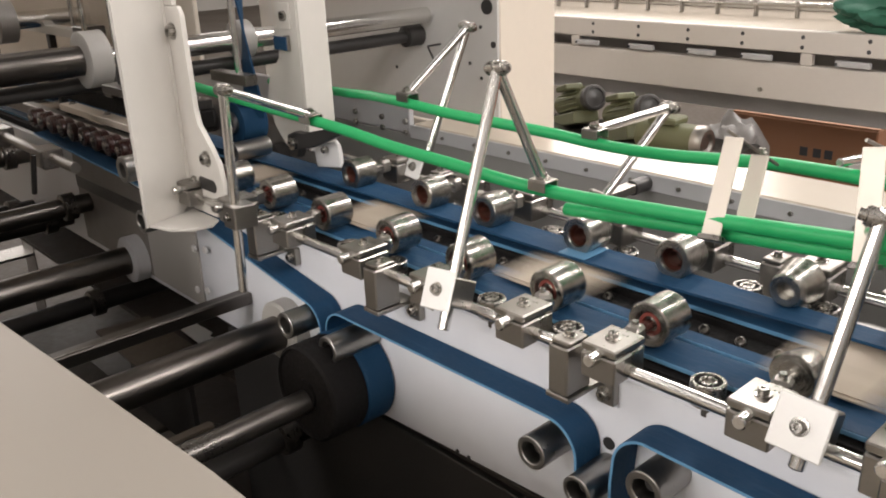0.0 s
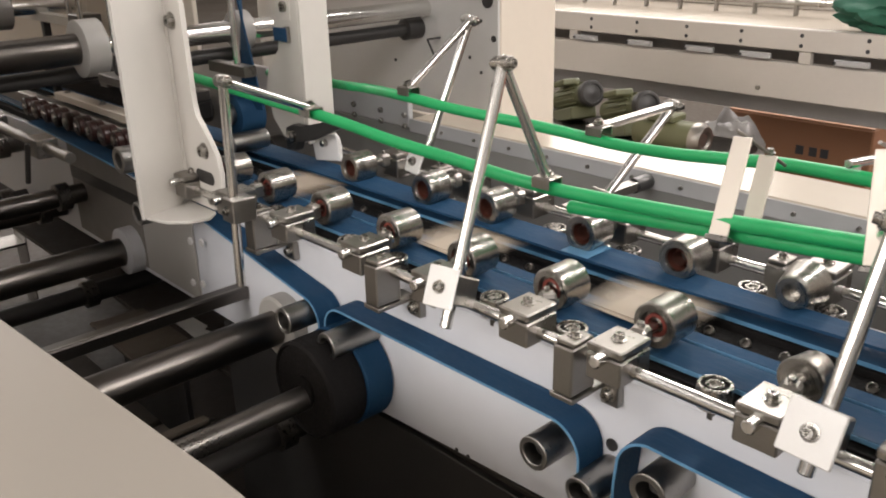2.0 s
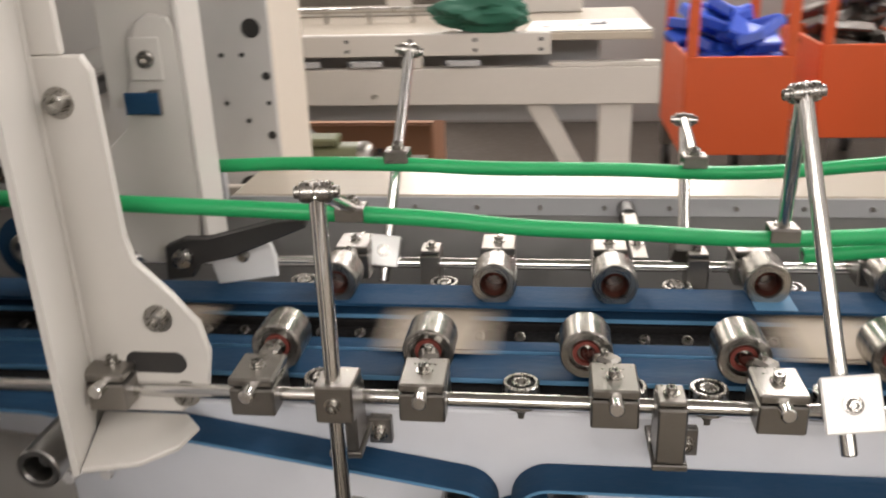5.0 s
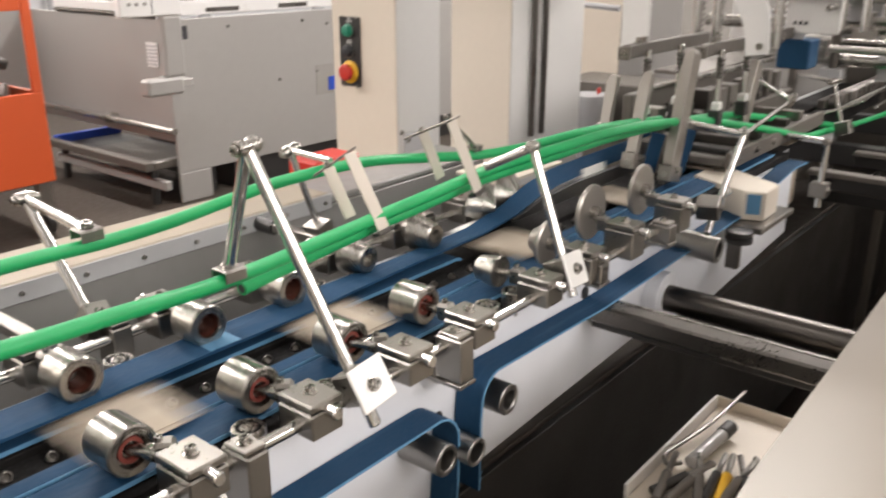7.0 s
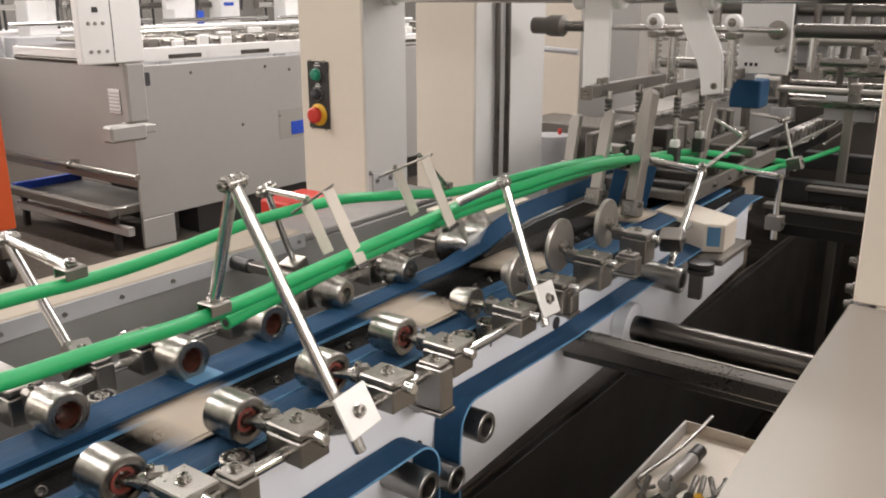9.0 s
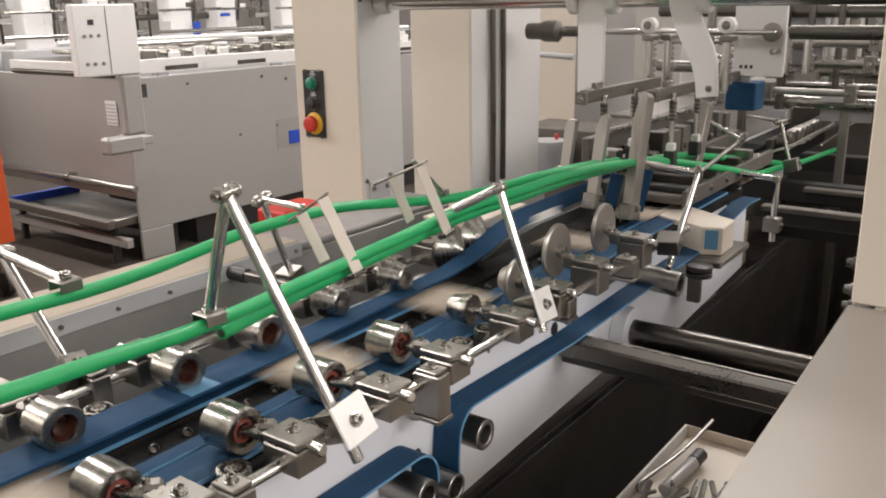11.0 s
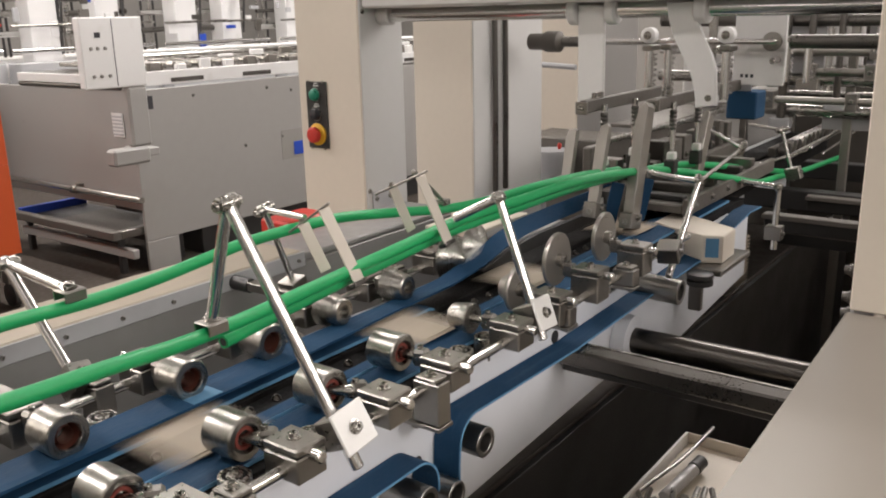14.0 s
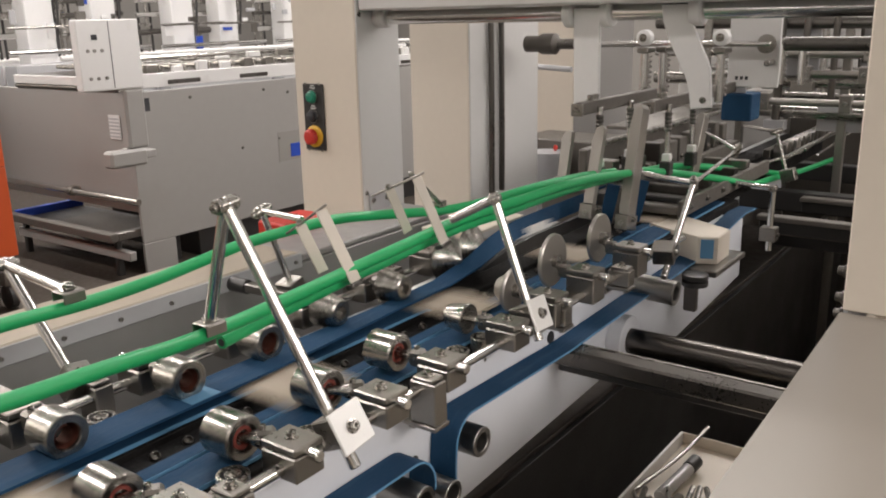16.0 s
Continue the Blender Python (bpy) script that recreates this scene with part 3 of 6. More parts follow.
def belts():
    long = [(-2.4 + 0.2 * i, DECK - 0.0035) for i in range(19)]
    def belt(label, pts, y0, y1, thick=0.005):
        t = thing("belt", label, "conveyor belt", (0, 0, 0))
        b = part("band", strap(B(), pts, y0 + 0.0006, y1, thick), BELT, t)
        part("edge", strap(B(), [(x, z) for x, z in pts], y0 - 0.0006, y0 + 0.0006, thick * 0.8), BELTEDGE, t, "paler worn belt edge")
        return t
    r_to = [(x, z) for x, z in long]
    belt("broad blue carrier belt, worn and slightly dusty", r_to + [(1.35, DECK - 0.0035)], 0.086, 0.132)
    belt("narrow blue carrier belt beside the broad one", r_to + [(1.35, DECK - 0.0035)], 0.139, 0.158)
    belt("blue rear carrier belt under the press rollers", [p for p in r_to if p[0] < 0.35] + arc(0.40, DECK - 0.0235, 0.020, 90, -20, 8), 0.212, 0.268)
    # upper rear belt lying on the carton, then turning upright into the folding part
    t = thing("belt", "blue upper folding belt, twisting upright along the line", "conveyor belt", (0, 0, 0))
    bm = B()
    rows = []
    keys = ((-2.0, 0.2375, 0.0095, 0, 0.0255), (0.10, 0.2375, 0.0095, 0, 0.0255), (0.34, 0.2400, 0.0100, 0, 0.0165), (0.48, 0.2400, 0.0125, 4, 0.0160), (0.57, 0.2405, 0.0240, 15, 0.0160), (0.64, 0.2415, 0.0420, 30, 0.0160), (0.712, 0.2425, 0.0515, 60, 0.0155), (0.80, 0.2430, 0.0535, 74, 0.0150), (1.10, 0.2430, 0.0550, 80, 0.0150))
    for a, b in zip(keys, keys[1:]):
        for i in range(12):
            s = i / 12
            x, y, z, tw, half = [p + (q - p) * s for p, q in zip(a, b)]
            c = Vector((x, y, DECK + z))
            w = Vector((0, math.cos(radians(tw)), math.sin(radians(tw)))) * half
            n = Vector((0, -math.sin(radians(tw)), math.cos(radians(tw)))) * 0.0016
            rows.append([bm.verts.new(c + v) for v in (-w + n, w + n, w - n, -w - n)])
    for a, b in zip(rows, rows[1:]):
        for k in range(4):
            bm.faces.new((a[k], a[(k + 1) % 4], b[(k + 1) % 4], b[k]))
    bm.faces.new(rows[0])
    bm.faces.new(rows[-1][::-1])
    part("band", bm, BELT, t)
    part("seam", box(B(), -0.02, 0.02, 0.2135, 0.2615, DECK + 0.0112, DECK + 0.0118, 0), BELTEDGE, t, "paler glued belt seam")
    t = thing("guide_bar", "dark guide bar in front of the folding belt", "bar", (0.50, 0.2255, DECK))
    part("bar", extruded(B(), [(0.06, 0.012), (0.60, 0.014), (0.60, 0.038), (0.24, 0.037), (0.14, 0.030), (0.06, 0.016)], "y", -0.004, 0.004, 0.001), BLACK, t)
    part("foot", box(B(), 0.585, 0.60, -0.045, -0.0045, 0.0175, 0.030, 0.001), BLOCK, t)
    # lower return belts in front of the white plate
    f0, f1 = 0.022, 0.060
    p1 = [(-1.3, 0.93), (-0.70, 0.9085)] + [(-0.673 + 0.0, 0.9075)] + arc(-0.302, 0.8105, 0.033, 80, -60, 10) + [(-0.30, 0.775)]
    belt("lower blue return belt bending round a pulley", p1, f0, f1, 0.003)
    p2 = [(-0.262, 0.80)] + arc(-0.222, 0.815, 0.033, 190, 92, 8) + [(0.10, 0.848)] + arc(0.128, 0.812, 0.036, 88, 0, 9) + [(0.164, 0.76), (0.158, 0.70)]
    belt("lower blue return belt between two pulleys", p2, f0, f1, 0.003)
    p3 = [(0.205, 0.72), (0.206, 0.81)] + arc(0.244, 0.832, 0.036, 180, 96, 8) + [(0.50, 0.861), (0.80, 0.868), (1.0, 0.872), (1.3, 0.908), (1.38, 0.905)]
    belt("lower blue return belt rising along the line", p3, f0, f1, 0.003)


belts()


def pulleys():
    def idler(label, x, z, y0=-0.005, r=0.0185, y1=0.062, inner=0.012):
        t = thing("idler_pulley", label, "pulley", (x, y0, z), group="idler pulleys")
        part("sleeve", pipe(B(), (0, 0, 0), (0, y1 - y0, 0), r, inner, 32, 0.05), PIPE, t)
        part("pin", rod(B(), (0, 0.012, 0), (0, y1 - y0 + 0.003, 0), inner * 0.55, 16), BLACK, t)
        return t
    s = "dark steel idler pulley with an open bore"
    idler(s, -0.634, 0.900, -0.048)
    idler(s, -0.300, 0.820, -0.013)
    idler(s, -0.206, 0.816, -0.012)
    idler(s, 0.121, 0.811, 0.004)
    idler(s, 0.178, 0.792, 0.006, 0.017)
    idler(s, 0.249, 0.827, 0.012, 0.0195)
    # the black driving drum with its blue lagging
    t = thing("drive_drum", "large black drive drum carrying a blue belt", "drum", (-0.232, 0, 0.752))
    part("drum", turned(B(), (0, -0.035, 0), (0, 0.0185, 0), [(0.0, 0.02), (0.004, 0.02), (0.004, 0.060), (0.0, 0.062), (0.003, 0.066), (0.05, 0.066), (0.0535, 0.064)], 40), OILBLACK, t)
    part("lagging", turned(B(), (0, 0.019, 0), (0, 0.060, 0), [(0, 0.066), (0.001, 0.0675), (0.040, 0.0675), (0.041, 0.066)], 40), BELT, t, "blue belt round the drum")
    part("shaft", rod(B(), (0, -0.31, -0.01), (0, -0.03, -0.01), 0.016, 20), DARKSTEEL, t)


pulleys()


def lower_shafts():
    t = thing("cross_shaft", "dark polished drive shaft across the machine bed", "shaft", (-0.93, 0, 0.735))
    part("shaft", rod(B(), (0, -0.31, 0), (0, 0.062, 0), 0.027, 28), SHAFT, t)
    part("flange", turned(B(), (0, 0.03, 0), (0, 0.062, 0), [(0, 0.04), (0.003, 0.045), (0.03, 0.045)], 28), GREY, t)
    t = thing("cross_bar", "flat dark steel cross bar", "bar", (-0.53, 0, 0.77))
    part("bar", box(B(), -0.013, 0.013, -0.31, 0.062, -0.010, 0.010, 0.002), SHAFT, t)
    part("bright_strip", box(B(), 0.007, 0.0115, -0.305, 0.058, 0.0102, 0.0112, 0), BLOCK, t, "brighter strip along the top edge")
    t = thing("cross_shaft", "thick dark drive shaft reflecting the light", "shaft", (-0.405, 0, 0.757))
    part("shaft", rod(B(), (0, -0.31, 0), (0, 0.050, 0), 0.026, 28), SHAFT, t)
    part("flange", turned(B(), (0, 0.035, 0), (0, 0.062, 0), [(0, 0.043), (0.003, 0.047), (0.026, 0.047)], 32), DIRTY, t)
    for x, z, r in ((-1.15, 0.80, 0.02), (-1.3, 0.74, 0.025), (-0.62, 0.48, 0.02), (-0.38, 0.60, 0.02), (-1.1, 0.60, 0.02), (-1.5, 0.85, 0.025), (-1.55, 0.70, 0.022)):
        t = thing("cross_shaft", "dark cross shaft low in the bed, blackened with depth for shade", "shaft", (x, 0, z))
        # shafts below z 0.7 take black in place of the pit's shade
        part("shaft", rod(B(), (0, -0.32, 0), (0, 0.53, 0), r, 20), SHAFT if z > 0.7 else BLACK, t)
        part("bearing", turned(B(), (0, 0.50, 0), (0, 0.54, 0), [(0, r + 0.008), (0.004, r + 0.014), (0.036, r + 0.014)], 20), BLACK, t)
        part("collar", turned(B(), (0, 0.0, 0), (0, 0.03, 0), [(0, r + 0.001), (0.002, r + 0.008), (0.026, r + 0.008), (0.028, r + 0.001)], 20), DARKSTEEL, t)
    t = thing("cross_shaft", "dark polished drive shaft with a white flange", "shaft", (0.74, 0, 0.795))
    part("shaft", rod(B(), (0, -0.31, 0), (0, 0.040, 0), 0.022, 28), SHAFT, t)
    part("flange", turned(B(), (0, 0.035, 0), (0, 0.062, 0), [(0, 0.038), (0.002, 0.042), (0.026, 0.042)], 28), SMUDGED, t, "white flange")
    t = thing("cross_bar", "dark steel cross bar with a bright strip on top", "bar", (0.52, 0, 0.845))
    part("bar", box(B(), -0.018, 0.018, -0.31, 0.062, -0.013, 0.013, 0.003), DARKSTEEL, t)
    part("bright_strip", box(B(), 0.012, 0.0175, -0.305, 0.058, 0.0132, 0.0145, 0), STEEL, t, "brighter strip along the top edge")
    part("lower_flange", box(B(), 0.0, 0.022, -0.30, 0.055, -0.03, -0.0135, 0.002), BLACK, t)
    for x, z in ((1.50, 0.86), (1.62, 0.80), (1.9, 0.83)):
        t = thing("cross_bar", "flat dirty steel cross bar down the line", "bar", (x, 0, z))
        part("bar", box(B(), -0.018, 0.018, -0.315, 0.05, -0.006, 0.006, 0.002), BROWN, t)
        part("lower_flange", box(B(), 0.010, 0.018, -0.315, 0.05, -0.040, -0.0065, 0.002), BLACK, t)
    t = thing("paper_scrap", "torn white paper tab on a dark plate", "paper scrap", (-0.862, 0.122, 0.5665))
    part("tab", extruded(B(), [(-0.046, -0.018), (0.045, -0.022), (0.052, 0.014), (0.024, 0.008), (0.014, 0.020), (-0.050, 0.018)], "z", 0, 0.002), PAPER, t)
    t = thing("bed_plate", "brown stained bed plates between the shafts, the lower ones darkened for shade", "machine part", (-0.95, -0.10, 0.40))
    part("plate", box(B(), -0.30, -0.10, -0.18, 0.12, 0.0, 0.012, 0.002), PITSHADE, t)
    part("plate", box(B(), -0.04, 0.14, -0.19, 0.14, 0.02, 0.032, 0.002), PITSHADE, t)
    part("plate", box(B(), 0.22, 0.34, -0.19, 0.10, 0.0, 0.012, 0.002), PITSHADE, t)
    part("beam", box(B(), -0.32, 0.36, -0.12, -0.08, -0.40, -0.0005, 0.002), BLACK, t)
    part("upper_plate", extruded(B(), [(-0.02, 0.060), (-0.01, 0.165), (0.30, 0.165), (0.29, 0.050)], "z", 0.190, 0.198, 0.002), BEDBROWN, t)
    part("lower_web", box(B(), 0.02, 0.28, 0.10, 0.11, 0.0325, 0.1895, 0.001), BLACK, t)
    for k, x in enumerate((-0.60, -0.545, -0.495)):
        t = thing("cross_bar", "flat stained cross slat low beside the drive drum", "bar", (x, 0, 0.53), group="slats beside the drum")
        part("slat", box(B(), -0.009, 0.009, -0.31, 0.0, -0.004, 0.004, 0.001), BEDBROWN, t)
        part("slat_edge", box(B(), -0.0105, -0.0092, -0.31, 0.0, -0.03, 0.003, 0.0005), BLACK, t)


lower_shafts()


# ---- press rollers ----
RAIL_Y, RAIL_Z, AXLE_Z = 0.030, 0.931, 0.9430
SPINNING = []


def press_roller(x, side=1, kind="straight", z=AXLE_Z, dx=0.0, dy=0.0, dz=0.0):
    """Clamp block on the rail with its axle and roller; side -1 mirrors it to the rear rail. A swing arm carries the
    roller; dx, dy and dz are fitted to the camera's view.
    """
    names = {"straight": "steel press roller on a split clamp block", "cone": "conical steel press roller on a clamp block", "disc": "thin steel folding disc on a clamp block", "fold": "bright conical folding roller on a clamp block"}
    rear = side < 0
    y_rail = RAIL_Y if not rear else 0.325
    t = thing("press_roller", names[kind] + (" over the rear belt" if rear else " over the front belts"), "press roller", (x, y_rail, RAIL_Z), group="press rollers")
    s = side
    h = z - RAIL_Z
    ys = sorted((-0.020 * s, 0.026 * s))
    part("lower_block", box(B(), -0.019, 0.019, ys[0], ys[1], -0.011, h - 0.0005, 0.0015), BLOCK, t)
    part("upper_block", box(B(), -0.019, 0.019, ys[0], ys[1], h + 0.0015, h + 0.0095, 0.0015), BLOCK, t)
    part("screw", screw(B(), (0, 0.003 * s, h + 0.0095), (0, 0, 1), 0.0048, 0.006), STEEL, t)
    part("axle", rod(B(), (0, -0.034 * s, h), (0, 0.044 * s, h), 0.0062, 18), CHROME, t)
    # swing arm from the axle to the roller's own pin, with its clamp screw
    y_arm = 0.034 * s
    m = Matrix.Translation((0, y_arm, h)) @ Vector((dx, 0.016 * s, 0.0)).to_track_quat("Y", "Z").to_matrix().to_4x4()
    arm = part("link", box(B(), -0.0085, 0.0085, -0.006, 0.012, -0.010, 0.010, 0.003, m), BLOCK, t)
    part("link_screw", screw(B(), (dx * 0.3, 0.038 * s, h + 0.010), (0, 0, 1), 0.0035, 0.004, False), STEEL, arm)
    part("pin", turned(B(), (dx * 0.35, 0.036 * s, h), (dx, (0.062 + dy) * s, h + dz), [(0, 0.0085), (0.006, 0.0085), (0.014, 0.0058), ((Vector((dx * 0.65, 0.026 + dy, dz))).length, 0.0058)], 18), STEEL, arm)
    # roller, bored from the front; its own axis lies at the part's origin
    r0 = 0.0232
    if not rear:
        a, b = (0, 0.056 + dy, 0), (0, 0.097 + dy, 0)
    else:
        a, b = (0, -0.088 - dy, 0), (0, -0.049 - dy, 0)
    n = b[1] - a[1]
    if kind == "straight":
        prof = [(0.006, 0.0001), (0.006, 0.0145), (0.0, 0.0152), (0.0, r0 - 0.0015), (0.0015, r0), (n - 0.0015, r0), (n, r0 - 0.0015), (n, 0.0001)]
        if rear:
            prof = [(0.030, 0.0001), (0.030, 0.0130), (0.001, 0.0138), (0.0, 0.0145)] + prof[3:]
    elif kind == "cone":
        prof = [(0.012, 0.0001), (0.012, 0.009), (0.0, 0.0095), (0.0, 0.0160), (0.0015, 0.0180), (n - 0.002, r0 + 0.002), (n, r0 - 0.002), (n, 0.0001)]
        if not rear:
            r0 = 0.021
            prof = [(0.001, 0.0001), (0.0, r0 - 0.001), (0.002, r0), (0.030, 0.0165), (0.032, 0.0155), (0.032, 0.0001)]
    elif kind == "fold":
        prof = [(0, 0.0001), (0.0, 0.003), (0.028, 0.039), (0.031, 0.040), (0.033, 0.038), (0.033, 0.0001)]
    else:
        r0 = 0.032 if x < 0.5 else 0.041
        prof = [(0, 0.0001), (0.0, r0 - 0.002), (0.0015, r0), (0.006, r0), (0.0075, r0 - 0.003), (0.0075, 0.0001)]
        if x < 0.5:
            prof = prof[:4] + [(0.008, 0.026), (0.026, 0.015), (0.028, 0.0001)]
    roller = part("roller", turned(B(), a, (a[0], a[1] + 1, a[2]), prof, 36, cap=False), STEELBAR if kind == "disc" else STEEL, t)
    if kind == "disc":
        part("hub", turned(B(), (a[0], a[1] - 0.010, 0), (a[0], a[1] + 1, 0), [(0, 0.007), (0.001, 0.010), (0.010, 0.010), (0.0104, 0.009)], 18), STEEL, roller)
    roller.location = (dx, 0, h + dz)
    if kind == "straight":
        ring = [(0.0055, 0.0075), (0.003, 0.0085), (0.003, 0.0118), (0.0058, 0.0121)] if not rear else [(0.006, 0.0088), (0.0285, 0.0118), (0.0285, 0.0126), (0.004, 0.0134)]
        part("bushing", turned(B(), a, (0, a[1] + 1, 0), ring, 24, cap=False), RED if not rear else COPPER, roller, "red rubber bushing" if not rear else "brown bronze bore")
        if rear:
            part("nut", turned(B(), (0, a[1] + 0.018, 0), (0, a[1] + 0.03, 0), [(0, 0.0035), (0.001, 0.004), (0.012, 0.004)], 8), BLOCK, roller)
    SPINNING.append((roller, dx, h + dz))
    return t


FRONT = [(-0.60, "straight", 0.0, 0.0), (-0.470, "straight", 0.0, -0.004), (-0.327, "straight", -0.004, -0.006), (-0.172, "straight", -0.020, -0.002), (-0.044, "straight", -0.015, -0.004), (0.087, "straight", -0.019, 0.002), (0.196, "straight", -0.003, 0.006), (0.341, "cone", -0.004, 0.004), (0.447, "disc", 0.0, 0.0), (0.562, "disc", 0.0, 0.0), (0.722, "disc", 0.0, 0.0)]
REAR = [(-0.447, "straight", 0.018), (-0.281, "straight", 0.016), (-0.158, "straight", 0.014), (-0.006, "straight", 0.005), (0.122, "straight", -0.003), (0.254, "cone", -0.006), (0.385, "cone", 0.0), (0.549, "fold", -0.013), (0.620, "fold", -0.013)]
for _x, _k, _dx, _dy in FRONT:
    press_roller(_x, 1, _k, AXLE_Z + ({"disc": 0.011 if _x < 0.5 else 0.017}.get(_k, 0.003)), _dx, _dy, {"disc": 0.003 if _x < 0.5 else 0.013}.get(_k, 0.0))
for _x, _k, _dy in REAR:
    press_roller(_x, -1, _k, 0.9505 + (0.001 if _k == "fold" else 0.0), 0.0, _dy)


def rails():
    t = thing("rail_rod", "long bright front rail rod carrying the clamp blocks", "rod", (0, RAIL_Y, RAIL_Z))
    part("rod", rod(B(), (-0.75, 0, 0), (0.95, 0, 0), 0.0062, 20), CHROME, t)
    t = thing("rail_rod", "long bright rear rail rod carrying the clamp blocks", "rod", (0, 0.325, RAIL_Z))
    part("rod", rod(B(), (-0.75, 0, 0), (0.95, 0, 0), 0.0062, 20), CHROME, t)


rails()


def rail_holder(x, rear=False, drop=0.0):
    """Upright holder of the rail, bolted to the carrier plate."""
    s = -1 if rear else 1
    y = 0.325 if rear else RAIL_Y
    t = thing("rail_holder", "milled steel rail holder block bolted to the carrier", "bracket", (x, y, RAIL_Z), group="rail holders")
    part("block", box(B(), -0.0115, 0.0115, *sorted((-0.026 * s, 0.010 * s)), -0.038 + drop, 0.012, 0.0015), BLOCK, t)
    part("cap", box(B(), -0.011, 0.011, *sorted((-0.022 * s, 0.006 * s)), 0.0125, 0.017, 0.001), BLOCK, t)
    part("screw", screw(B(), (0, -0.008 * s, 0.017), (0, 0, 1), 0.0045, 0.006), STEEL, t)
    part("foot", box(B(), -0.014, 0.014, *sorted((-0.027 * s, 0.0315 * s)), -0.044 + drop, -0.0385 + drop, 0.001), BLOCK, t)
    part("foot_screw", rod(B(), (0, -0.016 * s, -0.050 + drop), (0, -0.016 * s, -0.044 + drop), 0.004, 12), STEEL, t)
    part("lug", box(B(), 0.010, 0.030, *sorted((0.022 * s, 0.0315 * s)), -0.062 + drop, -0.036 + drop, 0.001), BLOCK, t)
    part("bolt", screw(B(), (0.019, 0.022 * s, -0.050 + drop), (0, -s, 0), 0.0055, 0.006), STEEL, t)


for _x in (-0.392, -0.128, 0.155, 0.455, 0.665):
    rail_holder(_x, False, 0.024 if _x > 0.4 else 0.0)
for _x in (-0.36, -0.06, 0.20, 0.47):
    rail_holder(_x, True)


def guide_bearing(x, y, top):
    t = thing("guide_bearing", "small upright ball bearing guiding the belt edge", "bearing", (x, y, top), group="guide bearings")
    part("outer_ring", turned(B(), (0, 0, -0.022), (0, 0, 0), [(0, 0.0150), (0.001, 0.016), (0.021, 0.016), (0.022, 0.0150), (0.022, 0.0125), (0.0205, 0.0122)], 28, cap=False), STEEL, t)
    part("seal", turned(B(), (0, 0, -0.004), (0, 0, 0), [(0.0022, 0.0122), (0.0026, 0.0082)], 28, cap=False), OILBLACK, t)
    part("inner_ring", turned(B(), (0, 0, -0.018), (0, 0, 0), [(0.012, 0.0082), (0.0178, 0.008), (0.0178, 0.0055), (0.015, 0.005), (0.015, 0.0001)], 20, cap=False), STEEL, t)
    part("post", rod(B(), (0, 0, -0.036), (0, 0, -0.004), 0.005, 12), DARKSTEEL, t)


for _x in (-0.58, -0.425, -0.248, -0.157, -0.090, 0.010, 0.117, 0.275, 0.332, 0.52):
    guide_bearing(_x, 0.066, 0.929)
for _x in (-0.50, -0.34, -0.087, 0.030, 0.193, 0.279, 0.41):
    guide_bearing(_x, 0.283, 0.927)


# ---- posts that hold the green tubes ----
def tube_clamp(t, p, way, w=0.013):
    """A folded clip that sits on the tube below the arm's end."""
    m = Matrix.Translation(p) @ Vector(way).to_track_quat("X", "Z").to_matrix().to_4x4()
    bm = box(B(), -w, w, -0.011, 0.011, 0.0005, 0.003, 0.0008, m)
    box(bm, -w, w, -0.0125, -0.0105, -0.010, 0.002, 0.0008, m)
    box(bm, -w, w, 0.0105, 0.0125, -0.010, 0.002, 0.0008, m)
    c = part("tube_clip", bm, BLOCK, t, "folded steel clip over the tube")
    part("clip_screw", screw(B(), m @ Vector((0, 0, 0.003)), m.to_3x3() @ Vector((0, -0.3, 1)), 0.006, 0.007), STEEL, c)
    part("saddle", box(B(), -0.005, 0.005, -0.007, 0.007, 0.0032, 0.0065, 0.001, m), BLOCK, c)


